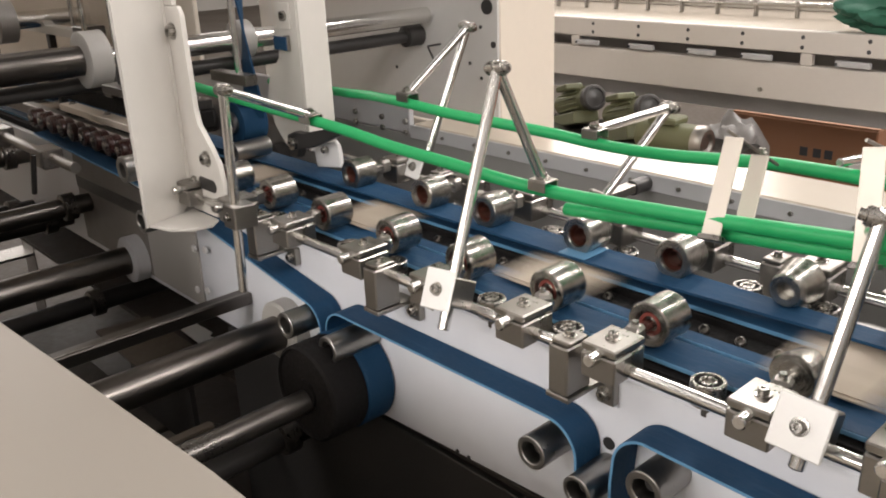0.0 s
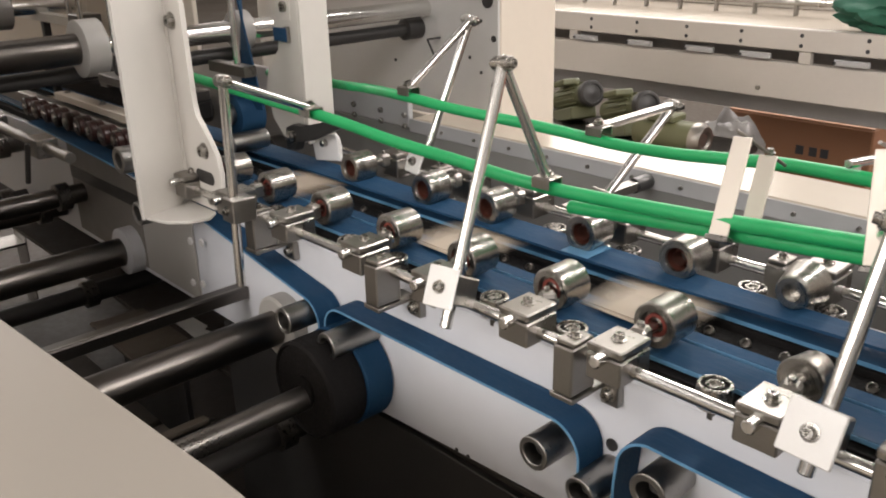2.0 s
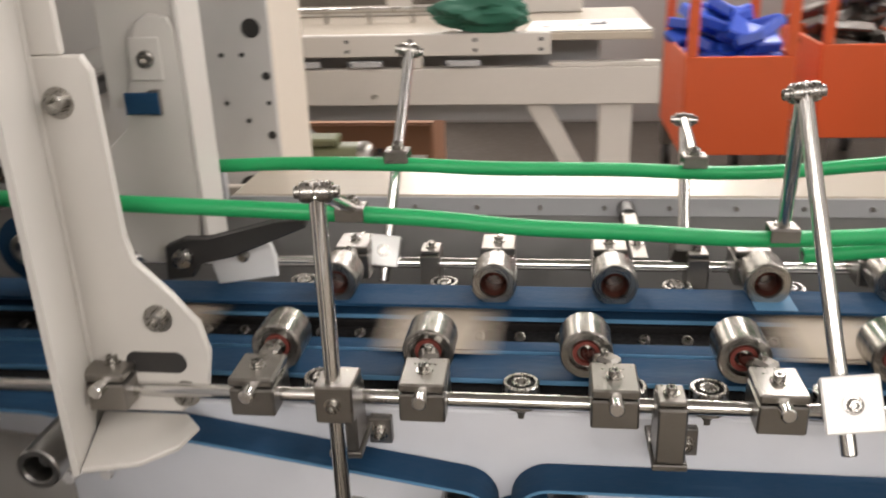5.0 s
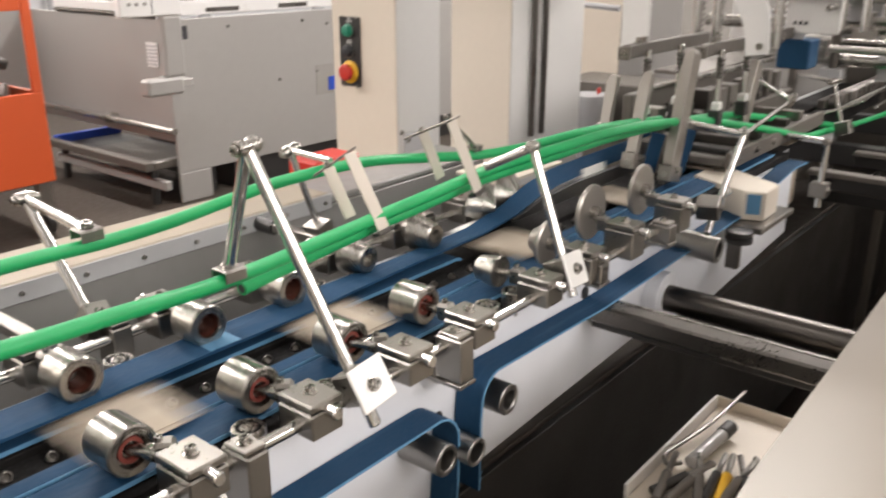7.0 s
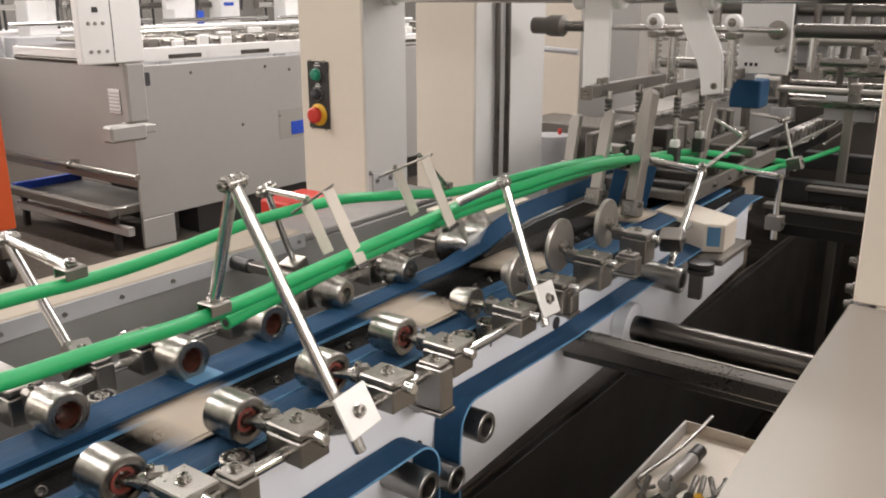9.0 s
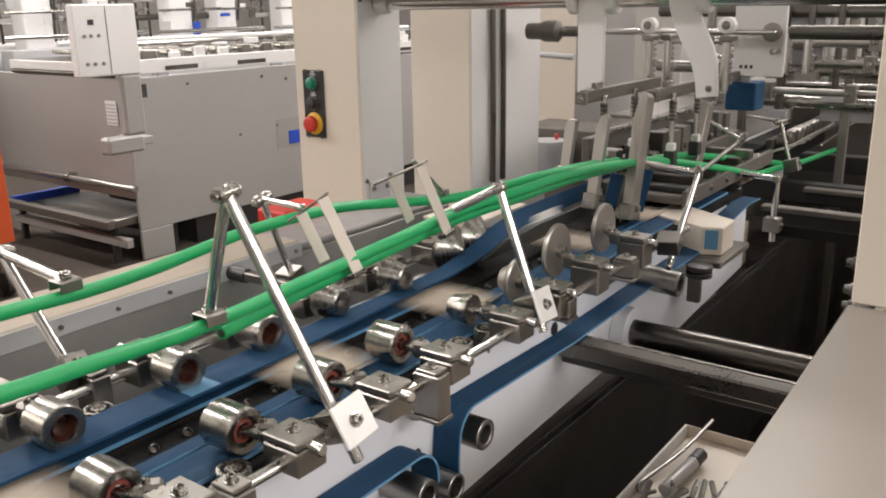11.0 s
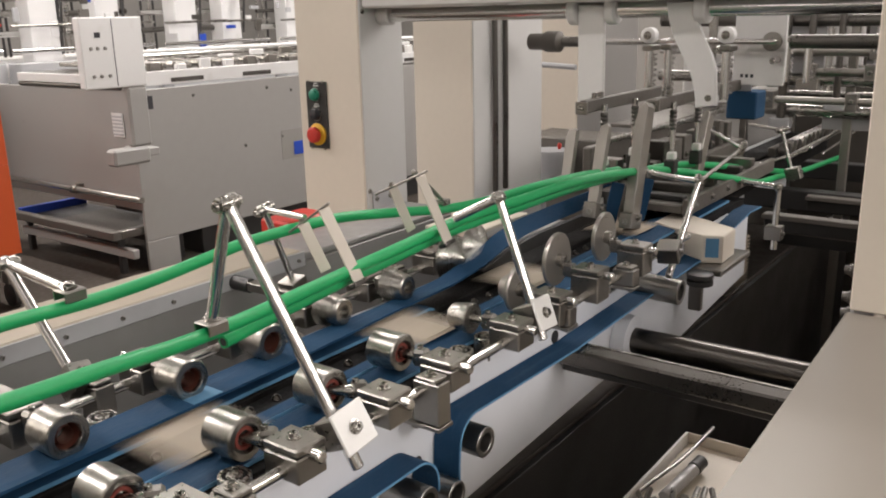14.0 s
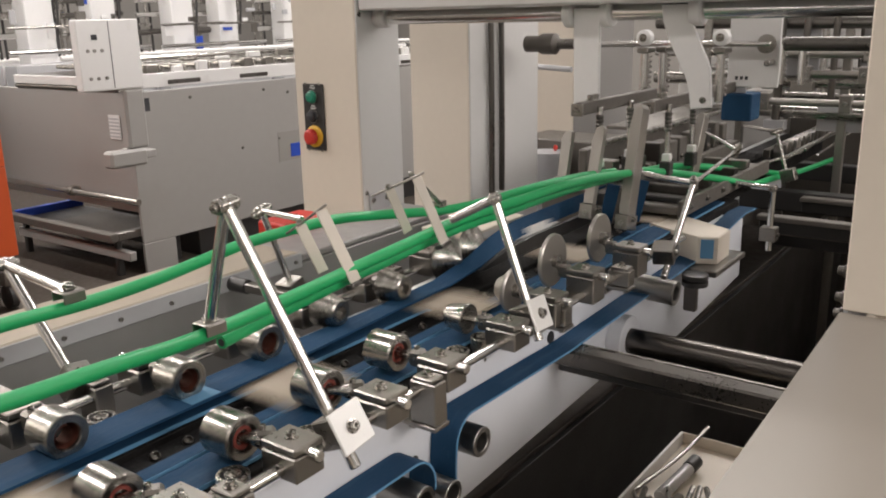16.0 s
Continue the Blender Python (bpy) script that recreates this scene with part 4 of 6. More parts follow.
def rod_post(label, foot, base, apex, tip, plate=None, r=0.0065, clip_way=(1, 0, 0), block=True):
    """A tilted post clamped on the rail, with an arm from its apex down to the tube."""
    f, b0, a, e = Vector(foot), Vector(base), Vector(apex), Vector(tip)
    t = thing("tube_post", label, "support post", f)
    d = (a - f).normalized()
    part("post", rod(B(), (0, 0, 0), a - f + d * 0.008, r, 20), CHROME, t)
    if block:
        yy = (Vector((0, 1, 0)) - d * d.y).normalized()
        m = Matrix.Translation(b0 - f) @ Matrix((yy.cross(d), yy, d)).transposed().to_4x4()
        blk = part("clamp_block", box(B(), -0.014, 0.016, -0.016, 0.020, -0.016, 0.016, 0.0015, m), BLOCK, t)
        if plate:
            part("cover_plate", box(B(), -plate, plate, -0.0205, -0.0165, -plate, plate, 0.0012, m), PLATE, blk, "bright zinc plated square cover plate")
            part("cap_screw", screw(B(), m @ Vector((0, -0.0205, 0)), m.to_3x3() @ Vector((0, -1, 0)), 0.005, 0.006), STEEL, blk)
        else:
            part("cap_screw", screw(B(), m @ Vector((0, -0.016, 0)), m.to_3x3() @ Vector((0, -1, 0)), 0.0045, 0.005), STEEL, blk)
    w = (e - a).normalized()
    part("arm", rod(B(), a - f - w * 0.006, e - f, r * 0.95, 18), CHROME, t)
    side = d.cross(w).normalized()
    if side.x < 0:
        side = -side
    bm = turned(B(), a - f - side * 0.011, a - f + side, [(0, 0.0068), (0.001, 0.0082), (0.010, 0.0082), (0.0105, 0.0072), (0.0115, 0.0072), (0.012, 0.0082), (0.021, 0.0082), (0.022, 0.0068)], 22)
    j = part("joint", bm, STEEL, t, "round steel clevis joint")
    part("joint_screw", screw(B(), a - f + side * 0.011, side, 0.0048, 0.005), STEEL, j)
    part("joint_screw", screw(B(), a - f - side * 0.011, -side, 0.0048, 0.005), STEEL, j)
    if clip_way:
        tube_clamp(t, e - f, clip_way)
    return t


rod_post("upright chrome post on a clamp block, arm reaching to the tube", (-0.391, -0.018, 0.845), (-0.391, -0.010, 0.955), (-0.393, -0.009, 1.124), (-0.401, 0.126, 1.066))
rod_post("leaning chrome post with a square plate, arm down to the tube", (0.004, -0.002, 0.912), (0.001, 0.014, 0.950), (-0.027, 0.119, 1.167), (-0.014, 0.178, 1.031), 0.0215)
rod_post("chrome post with a bright square plate, short arm to the tube", (0.383, 0.010, 0.918), (0.383, 0.026, 0.949), (0.392, 0.084, 1.100), (0.366, 0.139, 1.070), 0.0215, clip_way=None)
rod_post("leaning chrome post on the rear rail, arm back to the tube", (-0.418, 0.330, 0.905), (-0.415, 0.340, 0.940), (-0.391, 0.431, 1.158), (-0.387, 0.295, 1.072), 0.018)
rod_post("leaning chrome post on the rear rail, short arm to the tube", (-0.072, 0.345, 0.935), (-0.071, 0.352, 0.945), (-0.058, 0.500, 1.057), (-0.069, 0.345, 1.052), None)
rod_post("slim chrome post on the rear rail behind the strip clips", (0.330, 0.412, 0.928), (0.328, 0.414, 0.935), (0.285, 0.422, 1.066), (0.262, 0.315, 1.071), None, 0.005, None)


def strip_clip(label, top, bottom, gap, group="strip clips"):
    """Two flat strips hanging over the tubes, joined by a cap above."""
    p, q = Vector(top), Vector(bottom)
    t = thing("strip_clip", label, "clip", p, group=group)
    d = q - p
    n = d.length
    az = -d.normalized()
    ax = (Vector((1, 0, 0)) - az * az.x).normalized()
    m = Matrix((ax, az.cross(ax), az)).transposed().to_4x4()
    part("front_strip", box(B(), -0.0098, 0.0098, -0.0012, 0.0012, -n, 0.0, 0.0006, m), BRASS, t)
    g = Vector(gap)
    part("rear_strip", box(B(), -0.0095, 0.0095, -0.0012, 0.0012, -n * 0.68, 0.0, 0.0006, Matrix.Translation(g) @ m), BRASS, t)
    part("cross_wire", rod(B(), g * -0.25 + Vector((0, 0, 0.002)), g * 1.7 + Vector((0, 0, 0.002)), 0.0018, 8, 0.0004), BLOCK, t)
    part("wire_screw", screw(B(), g * 1.05 + Vector((0, 0, 0.003)), (0, 0, 1), 0.0035, 0.005), STEEL, t)
    f = part("foot", box(B(), -0.012, 0.012, -0.004, 0.010, -n - 0.006, -n, 0.001, m), DARKSTEEL, t)
    return t


strip_clip("pair of flat nickel strips straddling the green tubes", (0.199, 0.216, 1.107), (0.207, 0.171, 1.020), (0.006, 0.044, -0.026))
_clip = strip_clip("pair of flat nickel strips straddling the tubes near the disc", (0.345, 0.178, 1.128), (0.361, 0.146, 1.039), (0.010, 0.056, -0.024))
part("stay_rod", rod(B(), (0.012, 0.020, 0.002), (0.225, 0.130, -0.090), 0.0035, 12), BLOCK, _clip, "dark stay rod down to the rear tube")
part("stay_clip", box(B(), -0.010, 0.010, -0.009, 0.009, -0.004, 0.006, 0.001, Matrix.Translation((0.229, 0.133, -0.094))), STEEL, _clip)


# ---- green tubes ----
def tube(label, pts, r=0.0077):
    t = thing("green_tube", label, "tube", pts[0], group="green hold-down tubes")
    part("tube", hose(B(), [Vector(p) - Vector(pts[0]) for p in pts], r, 16, 12), GREEN, t)
    a, b = Vector(pts[0]), Vector(pts[1])
    w = (a - b).normalized()
    part("bore", turned(B(), w * -0.002, w, [(0.0, r * 0.55), (0.0025, r * 0.62)], 14), BLACK, t, "dark open end of the tube")
    if len(pts) > 20:
        k = len(pts) // 2
        m, d = Vector(pts[k]) - a, (Vector(pts[k + 1]) - Vector(pts[k - 1])).normalized()
        part("worn_band", turned(B(), m - d * 0.006, m + d, [(0, r * 1.005), (0.001, r * 1.03), (0.011, r * 1.03), (0.012, r * 1.005)], 16), GREEN, t)


tube("long bright green plastic hold-down tube over the front", [(-0.95, 0.14, 1.085), (-0.75, 0.115, 1.078), (-0.604, 0.115, 1.072), (-0.494, 0.120, 1.066), (-0.347, 0.135, 1.054), (-0.245, 0.147, 1.041), (-0.145, 0.158, 1.033), (-0.061, 0.170, 1.024), (0.02, 0.182, 1.020), (0.147, 0.183, 1.027), (0.229, 0.183, 1.033), (0.284, 0.174, 1.041), (0.397, 0.165, 1.053), (0.475, 0.16, 1.057), (0.562, 0.155, 1.057), (0.697, 0.15, 1.058), (0.822, 0.15, 1.052), (0.95, 0.15, 1.040), (1.076, 0.15, 1.025), (1.218, 0.12, 0.998), (1.38, 0.095, 0.963), (1.533, 0.08, 0.929), (1.75, 0.095, 0.905), (2.152, 0.11, 0.865), (2.5, 0.10, 0.85)])
tube("second green tube with a cut end beside the first", [(0.010, 0.192, 0.999), (0.08, 0.196, 1.004), (0.147, 0.196, 1.010), (0.229, 0.195, 1.017), (0.284, 0.188, 1.024), (0.397, 0.178, 1.037), (0.475, 0.172, 1.041), (0.562, 0.167, 1.042), (0.697, 0.163, 1.044), (0.822, 0.165, 1.040), (0.95, 0.168, 1.032), (1.076, 0.168, 1.024), (1.299, 0.155, 1.002), (1.735, 0.140, 0.925), (1.95, 0.13, 0.885)])
tube("long green tube along the far side of the rollers", [(-0.95, 0.40, 1.02), (-0.78, 0.375, 1.032), (-0.63, 0.345, 1.041), (-0.521, 0.325, 1.050), (-0.387, 0.294, 1.058), (-0.287, 0.300, 1.052), (-0.15, 0.33, 1.042), (-0.048, 0.345, 1.034), (0.038, 0.347, 1.036), (0.110, 0.348, 1.042), (0.195, 0.345, 1.050), (0.333, 0.33, 1.053), (0.462, 0.32, 1.038), (0.583, 0.31, 1.022), (0.674, 0.28, 1.024), (0.76, 0.24, 1.037), (0.878, 0.205, 1.041), (0.98, 0.185, 1.036)])


# ---- hanging brackets of the left portal ----
def left_brackets():
    t = thing("hanging_bracket", "folded white painted hanging bracket with a slot and bolts", "bracket", (-0.60, 0.035, 0.905))
    out = [(-0.024, 0.0), (0.055, 0.0), (0.082, 0.025), (0.088, 0.060), (0.082, 0.088), (0.062, 0.112), (0.032, 0.142), (0.027, 0.165), (0.027, 0.30), (0.020, 0.312), (-0.024, 0.312)]
    part("web", extruded(B(), out, "y", 0.0, 0.008, 0.0015), BRACKETPAINT, t)
    part("flange", extruded(B(), [(-0.0295, 0.006), (-0.0245, 0.008), (0.006, -0.089), (0.001, -0.091)], "z", -0.005, 0.62, 0.0012), BRACKETPAINT, t)
    part("weld", hose(B(), [(-0.021, -0.001, 0.0), (-0.0205, -0.0015, 0.15), (-0.0215, -0.001, 0.30), (-0.021, -0.001, 0.45)], 0.0028, 6, 4), BRACKETPAINT, t, "rough weld seam along the fold")
    part("upper_web", box(B(), -0.024, 0.005, 0.0005, 0.0075, 0.3125, 0.62, 0.001), BRACKETPAINT, t)
    part("foot", extruded(B(), [(-0.018, -0.001), (0.006, -0.086), (0.048, -0.074), (0.072, -0.050), (0.078, -0.020), (0.060, -0.001)], "z", -0.005, 0.0, 0.001), BRACKETPAINT, t)
    bm = turned(B(), (0.022, -0.0006, 0.050), (0.022, 0.001, 0.050), [(0, 0.010), (0.0005, 0.0105)], 16)
    turned(bm, (0.056, -0.0006, 0.050), (0.056, 0.001, 0.050), [(0, 0.010), (0.0005, 0.0105)], 16)
    box(bm, 0.022, 0.056, -0.0005, 0.0005, 0.040, 0.060, 0)
    part("slot", bm, BLACK, t, "dark long slot")
    for x, z in ((0.047, 0.092), (-0.006, 0.024), (0.062, 0.020), (-0.004, 0.276)):
        part("bolt", screw(B(), (x, 0, z), (0, -1, 0), 0.0085, 0.008), STEEL, t)
    t = thing("hanging_bracket", "second white hanging bracket further back, rounded shoulders", "bracket", (-0.60, 0.245, 0.96))
    out = [(-0.065, 0.0), (-0.005, 0.0), (0.005, 0.075), (0.005, 0.25), (-0.002, 0.262), (-0.022, 0.265), (-0.035, 0.258), (-0.045, 0.235), (-0.050, 0.195), (-0.058, 0.15), (-0.095, 0.12), (-0.110, 0.08), (-0.095, 0.03)]
    part("web", extruded(B(), out, "y", 0.0, 0.008, 0.0015), BRACKETPAINT, t)
    part("upper_web", box(B(), -0.08, 0.003, 0.0085, 0.0145, 0.17, 0.6, 0.001), BRACKETPAINT, t)
    part("flange", extruded(B(), [(0.0, 0.0), (0.055, 0.0), (0.055, 0.60), (0.0, 0.60)], "x", 0.0055, 0.011, 0.001), BRACKETPAINT, t)
    part("bolt", screw(B(), (-0.027, 0, 0.222), (0, -1, 0), 0.0085, 0.008), STEEL, t)
    part("pad", box(B(), -0.045, -0.012, -0.003, -0.0005, 0.200, 0.243, 0.001), BRACKETPAINT, t)
    # upright blue belt and its pulleys
    t = thing("belt", "blue upright belt twisting down to a small pulley", "conveyor belt", (-0.755, 0.235, 0.94))
    bm = B()
    rows = []
    for i in range(25):
        s = i / 24
        tw = radians(-70 + 88 * min(1, max(0, (s - 0.55) / 0.45)))
        c = Vector((0.012 - 0.03 * (1 - s), 0, 0.06 + 0.62 * (1 - s)))
        w = Vector((math.cos(tw), math.sin(tw) * 0.9, 0)) * 0.024
        n = Vector((-math.sin(tw), math.cos(tw), 0)) * 0.0016
        rows.append([bm.verts.new(c + a) for a in (-w + n, w + n, w - n, -w - n)])
    for a, b in zip(rows, rows[1:]):
        for k in range(4):
            bm.faces.new((a[k], a[(k + 1) % 4], b[(k + 1) % 4], b[k]))
    bm.faces.new(rows[0])
    bm.faces.new(rows[-1][::-1])
    part("band", bm, BELT, t)
    part("lap", turned(B(), (-0.015, -0.03, 0.050), (-0.015, 0.02, 0.050), [(0, 0.036), (0.001, 0.038), (0.049, 0.038), (0.05, 0.036)], 32), BELT, t)
    part("pulley", pipe(B(), (-0.015, -0.038, 0.052), (-0.015, 0.02, 0.052), 0.019, 0.012), PIPE, t)
    t = thing("idler_pulley", "steel idler pulley under the twisted belt", "pulley", (-0.72, 0.17, 0.952))
    part("sleeve", pipe(B(), (0, 0, 0), (0, 0.07, 0), 0.017, 0.010), PIPE, t)
    t = thing("lever_arm", "black bent lever arm with a rounded white jaw", "lever", (-0.60, 0.30, 0.945))
    part("arm", extruded(B(), [(-0.033, 0.04), (-0.036, 0.001), (-0.006, 0.005), (-0.001, 0.022), (0.041, 0.029), (0.123, 0.063), (0.124, 0.074), (0.088, 0.068), (0.016, 0.047), (-0.011, 0.049)], "y", -0.072, -0.056, 0.002), BLACK, t)
    part("pivot", turned(B(), (-0.013, -0.080, 0.028), (-0.013, -0.072, 0.028), [(0, 0.008), (0.002, 0.011), (0.008, 0.011)], 16), STEEL, t)
    part("jaw", extruded(B(), [(0.004, 0.017), (0.010, -0.015), (0.079, -0.004), (0.079, 0.020), (0.075, 0.034), (0.067, 0.040), (0.055, 0.036), (0.025, 0.026)], "y", -0.045, -0.037, 0.002), WHITE, t, "rounded white jaw")
    part("jaw_pin", rod(B(), (0.045, -0.0555, 0.022), (0.045, -0.0455, 0.022), 0.006, 12), STEEL, t)
    t = thing("belt_tab", "short blue belt end clamped beside the hanging bracket", "conveyor belt", (-0.636, 0.236, 1.138))
    part("tab", box(B(), -0.018, 0.018, -0.0015, 0.0015, -0.011, 0.011, 0.0006), BELT, t)
    part("clamp", box(B(), 0.006, 0.018, 0.002, 0.0085, -0.013, 0.013, 0.001), BLOCK, t)
    t = thing("guide_rod", "slim steel rod hanging beside the blue belt", "rod", (-0.72, 0.200, 1.08))
    part("rod", rod(B(), (0, 0, 0), (0, 0, 0.5), 0.006, 16), CHROME, t)
    part("holder", box(B(), -0.08, 0.04, -0.012, 0.012, -0.012, 0.006, 0.001), DARKSTEEL, t)
    # what lies further up the line, seen under the portal
    t = thing("roller_bed", "row of dark brown rubber wheels on a steel bar", "roller bed", (-1.24, 0.06, 0.953))
    part("bar", box(B(), -0.40, 0.36, 0.01, 0.03, -0.012, 0.012, 0.001), BLOCK, t)
    for k in range(9):
        x = -0.112 + 0.057 * k
        w = part("wheel", turned(B(), (x, -0.022, 0), (x, 0.008, 0), [(0, 0.008), (0, 0.0165), (0.002, 0.019), (0.011, 0.019), (0.013, 0.016), (0.015, 0.019), (0.026, 0.019), (0.028, 0.0165)], 20), RUBBER, t)
        part("hub", turned(B(), (x, -0.026, 0), (x, -0.020, 0), [(0, 0.006), (0.001, 0.008), (0.006, 0.008)], 12), STEEL, w)
    t = thing("roller_bed", "steel bar with clamp blocks and hanging black levers", "roller bed", (-1.35, -0.03, 0.93))
    part("bar", rod(B(), (-0.8, 0, 0), (0.42, 0, 0), 0.010), BLOCK, t)
    for x in (-0.30, 0.0, 0.28):
        blk = part("block", box(B(), x - 0.03, x + 0.03, -0.02, 0.02, -0.02, 0.016, 0.002), BLOCK, t)
        part("lever", rod(B(), (x + 0.01, -0.028, 0.01), (x - 0.012, -0.034, -0.07), 0.005, 10), BLACK, blk)
    t = thing("idler_pulley", "dark steel idler pulley at the bed's end", "pulley", (-0.745, -0.02, 0.957))
    part("sleeve", pipe(B(), (0, 0, 0), (0, 0.08, 0), 0.022, 0.013), PIPE, t)
    t = thing("frame_plate", "dirty grey machine plate with a dark gap", "machine frame", (-0.95, 0.0575, 0.60))
    # the plates darken in two steps up the line, dirt and shade together
    part("plate", extruded(B(), [(0.072, 0.107), (0.27, 0.105), (0.27, 0.255), (0.072, 0.277)], "y", 0, 0.004, 0.0006), DIRTY, t)
    part("rear_plate", extruded(B(), [(-0.25, 0.11), (0.071, 0.107), (0.071, 0.277), (0.0, 0.285), (-0.25, 0.30)], "y", 0, 0.004, 0.0006), STAINSHADE, t, "stained plate, darkened for the shade up the line")
    part("gap", box(B(), -0.25, 0.070, -0.001, -0.0002, 0.225, 0.250, 0), BLACK, t, "dark gap")
    for x, z in ((-2.0, 1.22),):
        t = thing("cross_shaft", "dark cross shaft up the line", "shaft", (x, 0, z))
        part("shaft", rod(B(), (0, -0.59, 0), (0, 0.79, 0), 0.018, 20), DARKSTEEL, t)
    t = thing("guide_strip", "flat cream strip over the row of wheels", "strip", (-1.29, 0.10, 0.977))
    part("strip", box(B(), 0.0, 0.44, -0.018, 0.012, -0.006, 0.008, 0.001), CREAM, t)
    for x in (0.03, 0.21, 0.39):
        part("screw", screw(B(), (x, 0, 0.008), (0, 0, 1), 0.005, 0.005), STEEL, t)
        part("post", rod(B(), (x, 0.0, -0.05), (x, 0.0, -0.0065), 0.006, 10), BLACK, t)
    t = thing("guide_strip", "flat cream strip with a dark end block", "strip", (-1.81, 0.20, 1.10))
    part("strip", box(B(), 0.0, 0.40, -0.012, 0.012, 0, 0.020, 0.001), PAPER, t)
    part("end_block", box(B(), 0.405, 0.47, -0.02, 0.03, -0.02, 0.03, 0.002), DARKSTEEL, t)
    part("post", box(B(), 0.19, 0.21, -0.008, 0.008, -0.50, -0.0005, 0.001), BLACK, t)
    t = thing("cross_shaft", "dark cross shaft with a grey ring collar up the line", "shaft", (-1.62, 0, 1.135))
    part("shaft", rod(B(), (0, -0.59, 0), (0, 0.10, 0), 0.026, 28), SHAFT, t)
    part("rear_shaft", rod(B(), (0, 0.101, 0), (0, 0.29, 0), 0.020, 24), CHROME, t)
    part("ring", turned(B(), (0, 0.08, 0), (0, 0.125, 0), [(0, 0.03), (0.001, 0.046), (0.003, 0.049), (0.042, 0.049), (0.045, 0.036)], 32), WARMGREY, t, "grey ring collar")
    for x, y, z0, z1 in ((-1.085, 0.20, 1.006, 1.60), (-1.33, 0.18, 1.03, 1.60), (-1.50, 0.22, 1.03, 1.60), (-0.69, -0.015, 1.10, 1.60)):
        t = thing("guide_rod", "slim steel rod hanging with a black tip", "rod", (x, y, z0))
        part("rod", rod(B(), (0, 0, 0.016), (0, 0, z1 - z0), 0.006, 14), CHROME, t)
        part("tip", turned(B(), (0, 0, 0), (0, 0, 0.03), [(0, 0.006), (0.004, 0.009), (0.022, 0.009), (0.03, 0.007)], 14), BLACK, t)
        part("holder", box(B(), -0.05, 0.03, -0.016, 0.016, -0.014, -0.0005, 0.001), DARKSTEEL, t)
    for x, y, z, w in ((-1.15, 0.13, 1.005, 0.20), (-1.42, 0.16, 1.02, 0.16), (-1.0, 0.20, 0.99, 0.14)):
        t = thing("press_bar", "black oily press bar with blocks above the wheels", "bar", (x, y, z))
        part("bar", box(B(), -w, w, -0.016, 0.016, -0.02, 0.012, 0.002), OILBLACK, t)
        for dx in (-0.7, -0.2, 0.35, 0.8):
            b = part("block", box(B(), dx * w - 0.018, dx * w + 0.018, -0.022, 0.022, 0.0125, 0.032, 0.002), DARKSTEEL, t)
            part("screw", screw(B(), (dx * w, 0, 0.032), (0, 0, 1), 0.005, 0.005), STEEL, b)
    t = thing("far_plate", "pale machine wall plate up the line", "machine frame", (-1.9, 0.30, 0.6))
    part("plate", box(B(), -0.5, 0.3, 0, 0.01, 0, 1.2, 0.002), CREAM, t)
    part("upper_plate", box(B(), 0.3005, 0.85, 0.0, 0.01, 0.44, 1.2, 0.002), CREAM, t)
    for x, z in ((0.42, 0.66), (0.55, 0.66), (0.48, 0.78), (0.62, 0.80), (0.35, 0.74)):
        part("screw", screw(B(), (x, 0, z), (0, -1, 0), 0.007, 0.004), STEEL, t)


left_brackets()


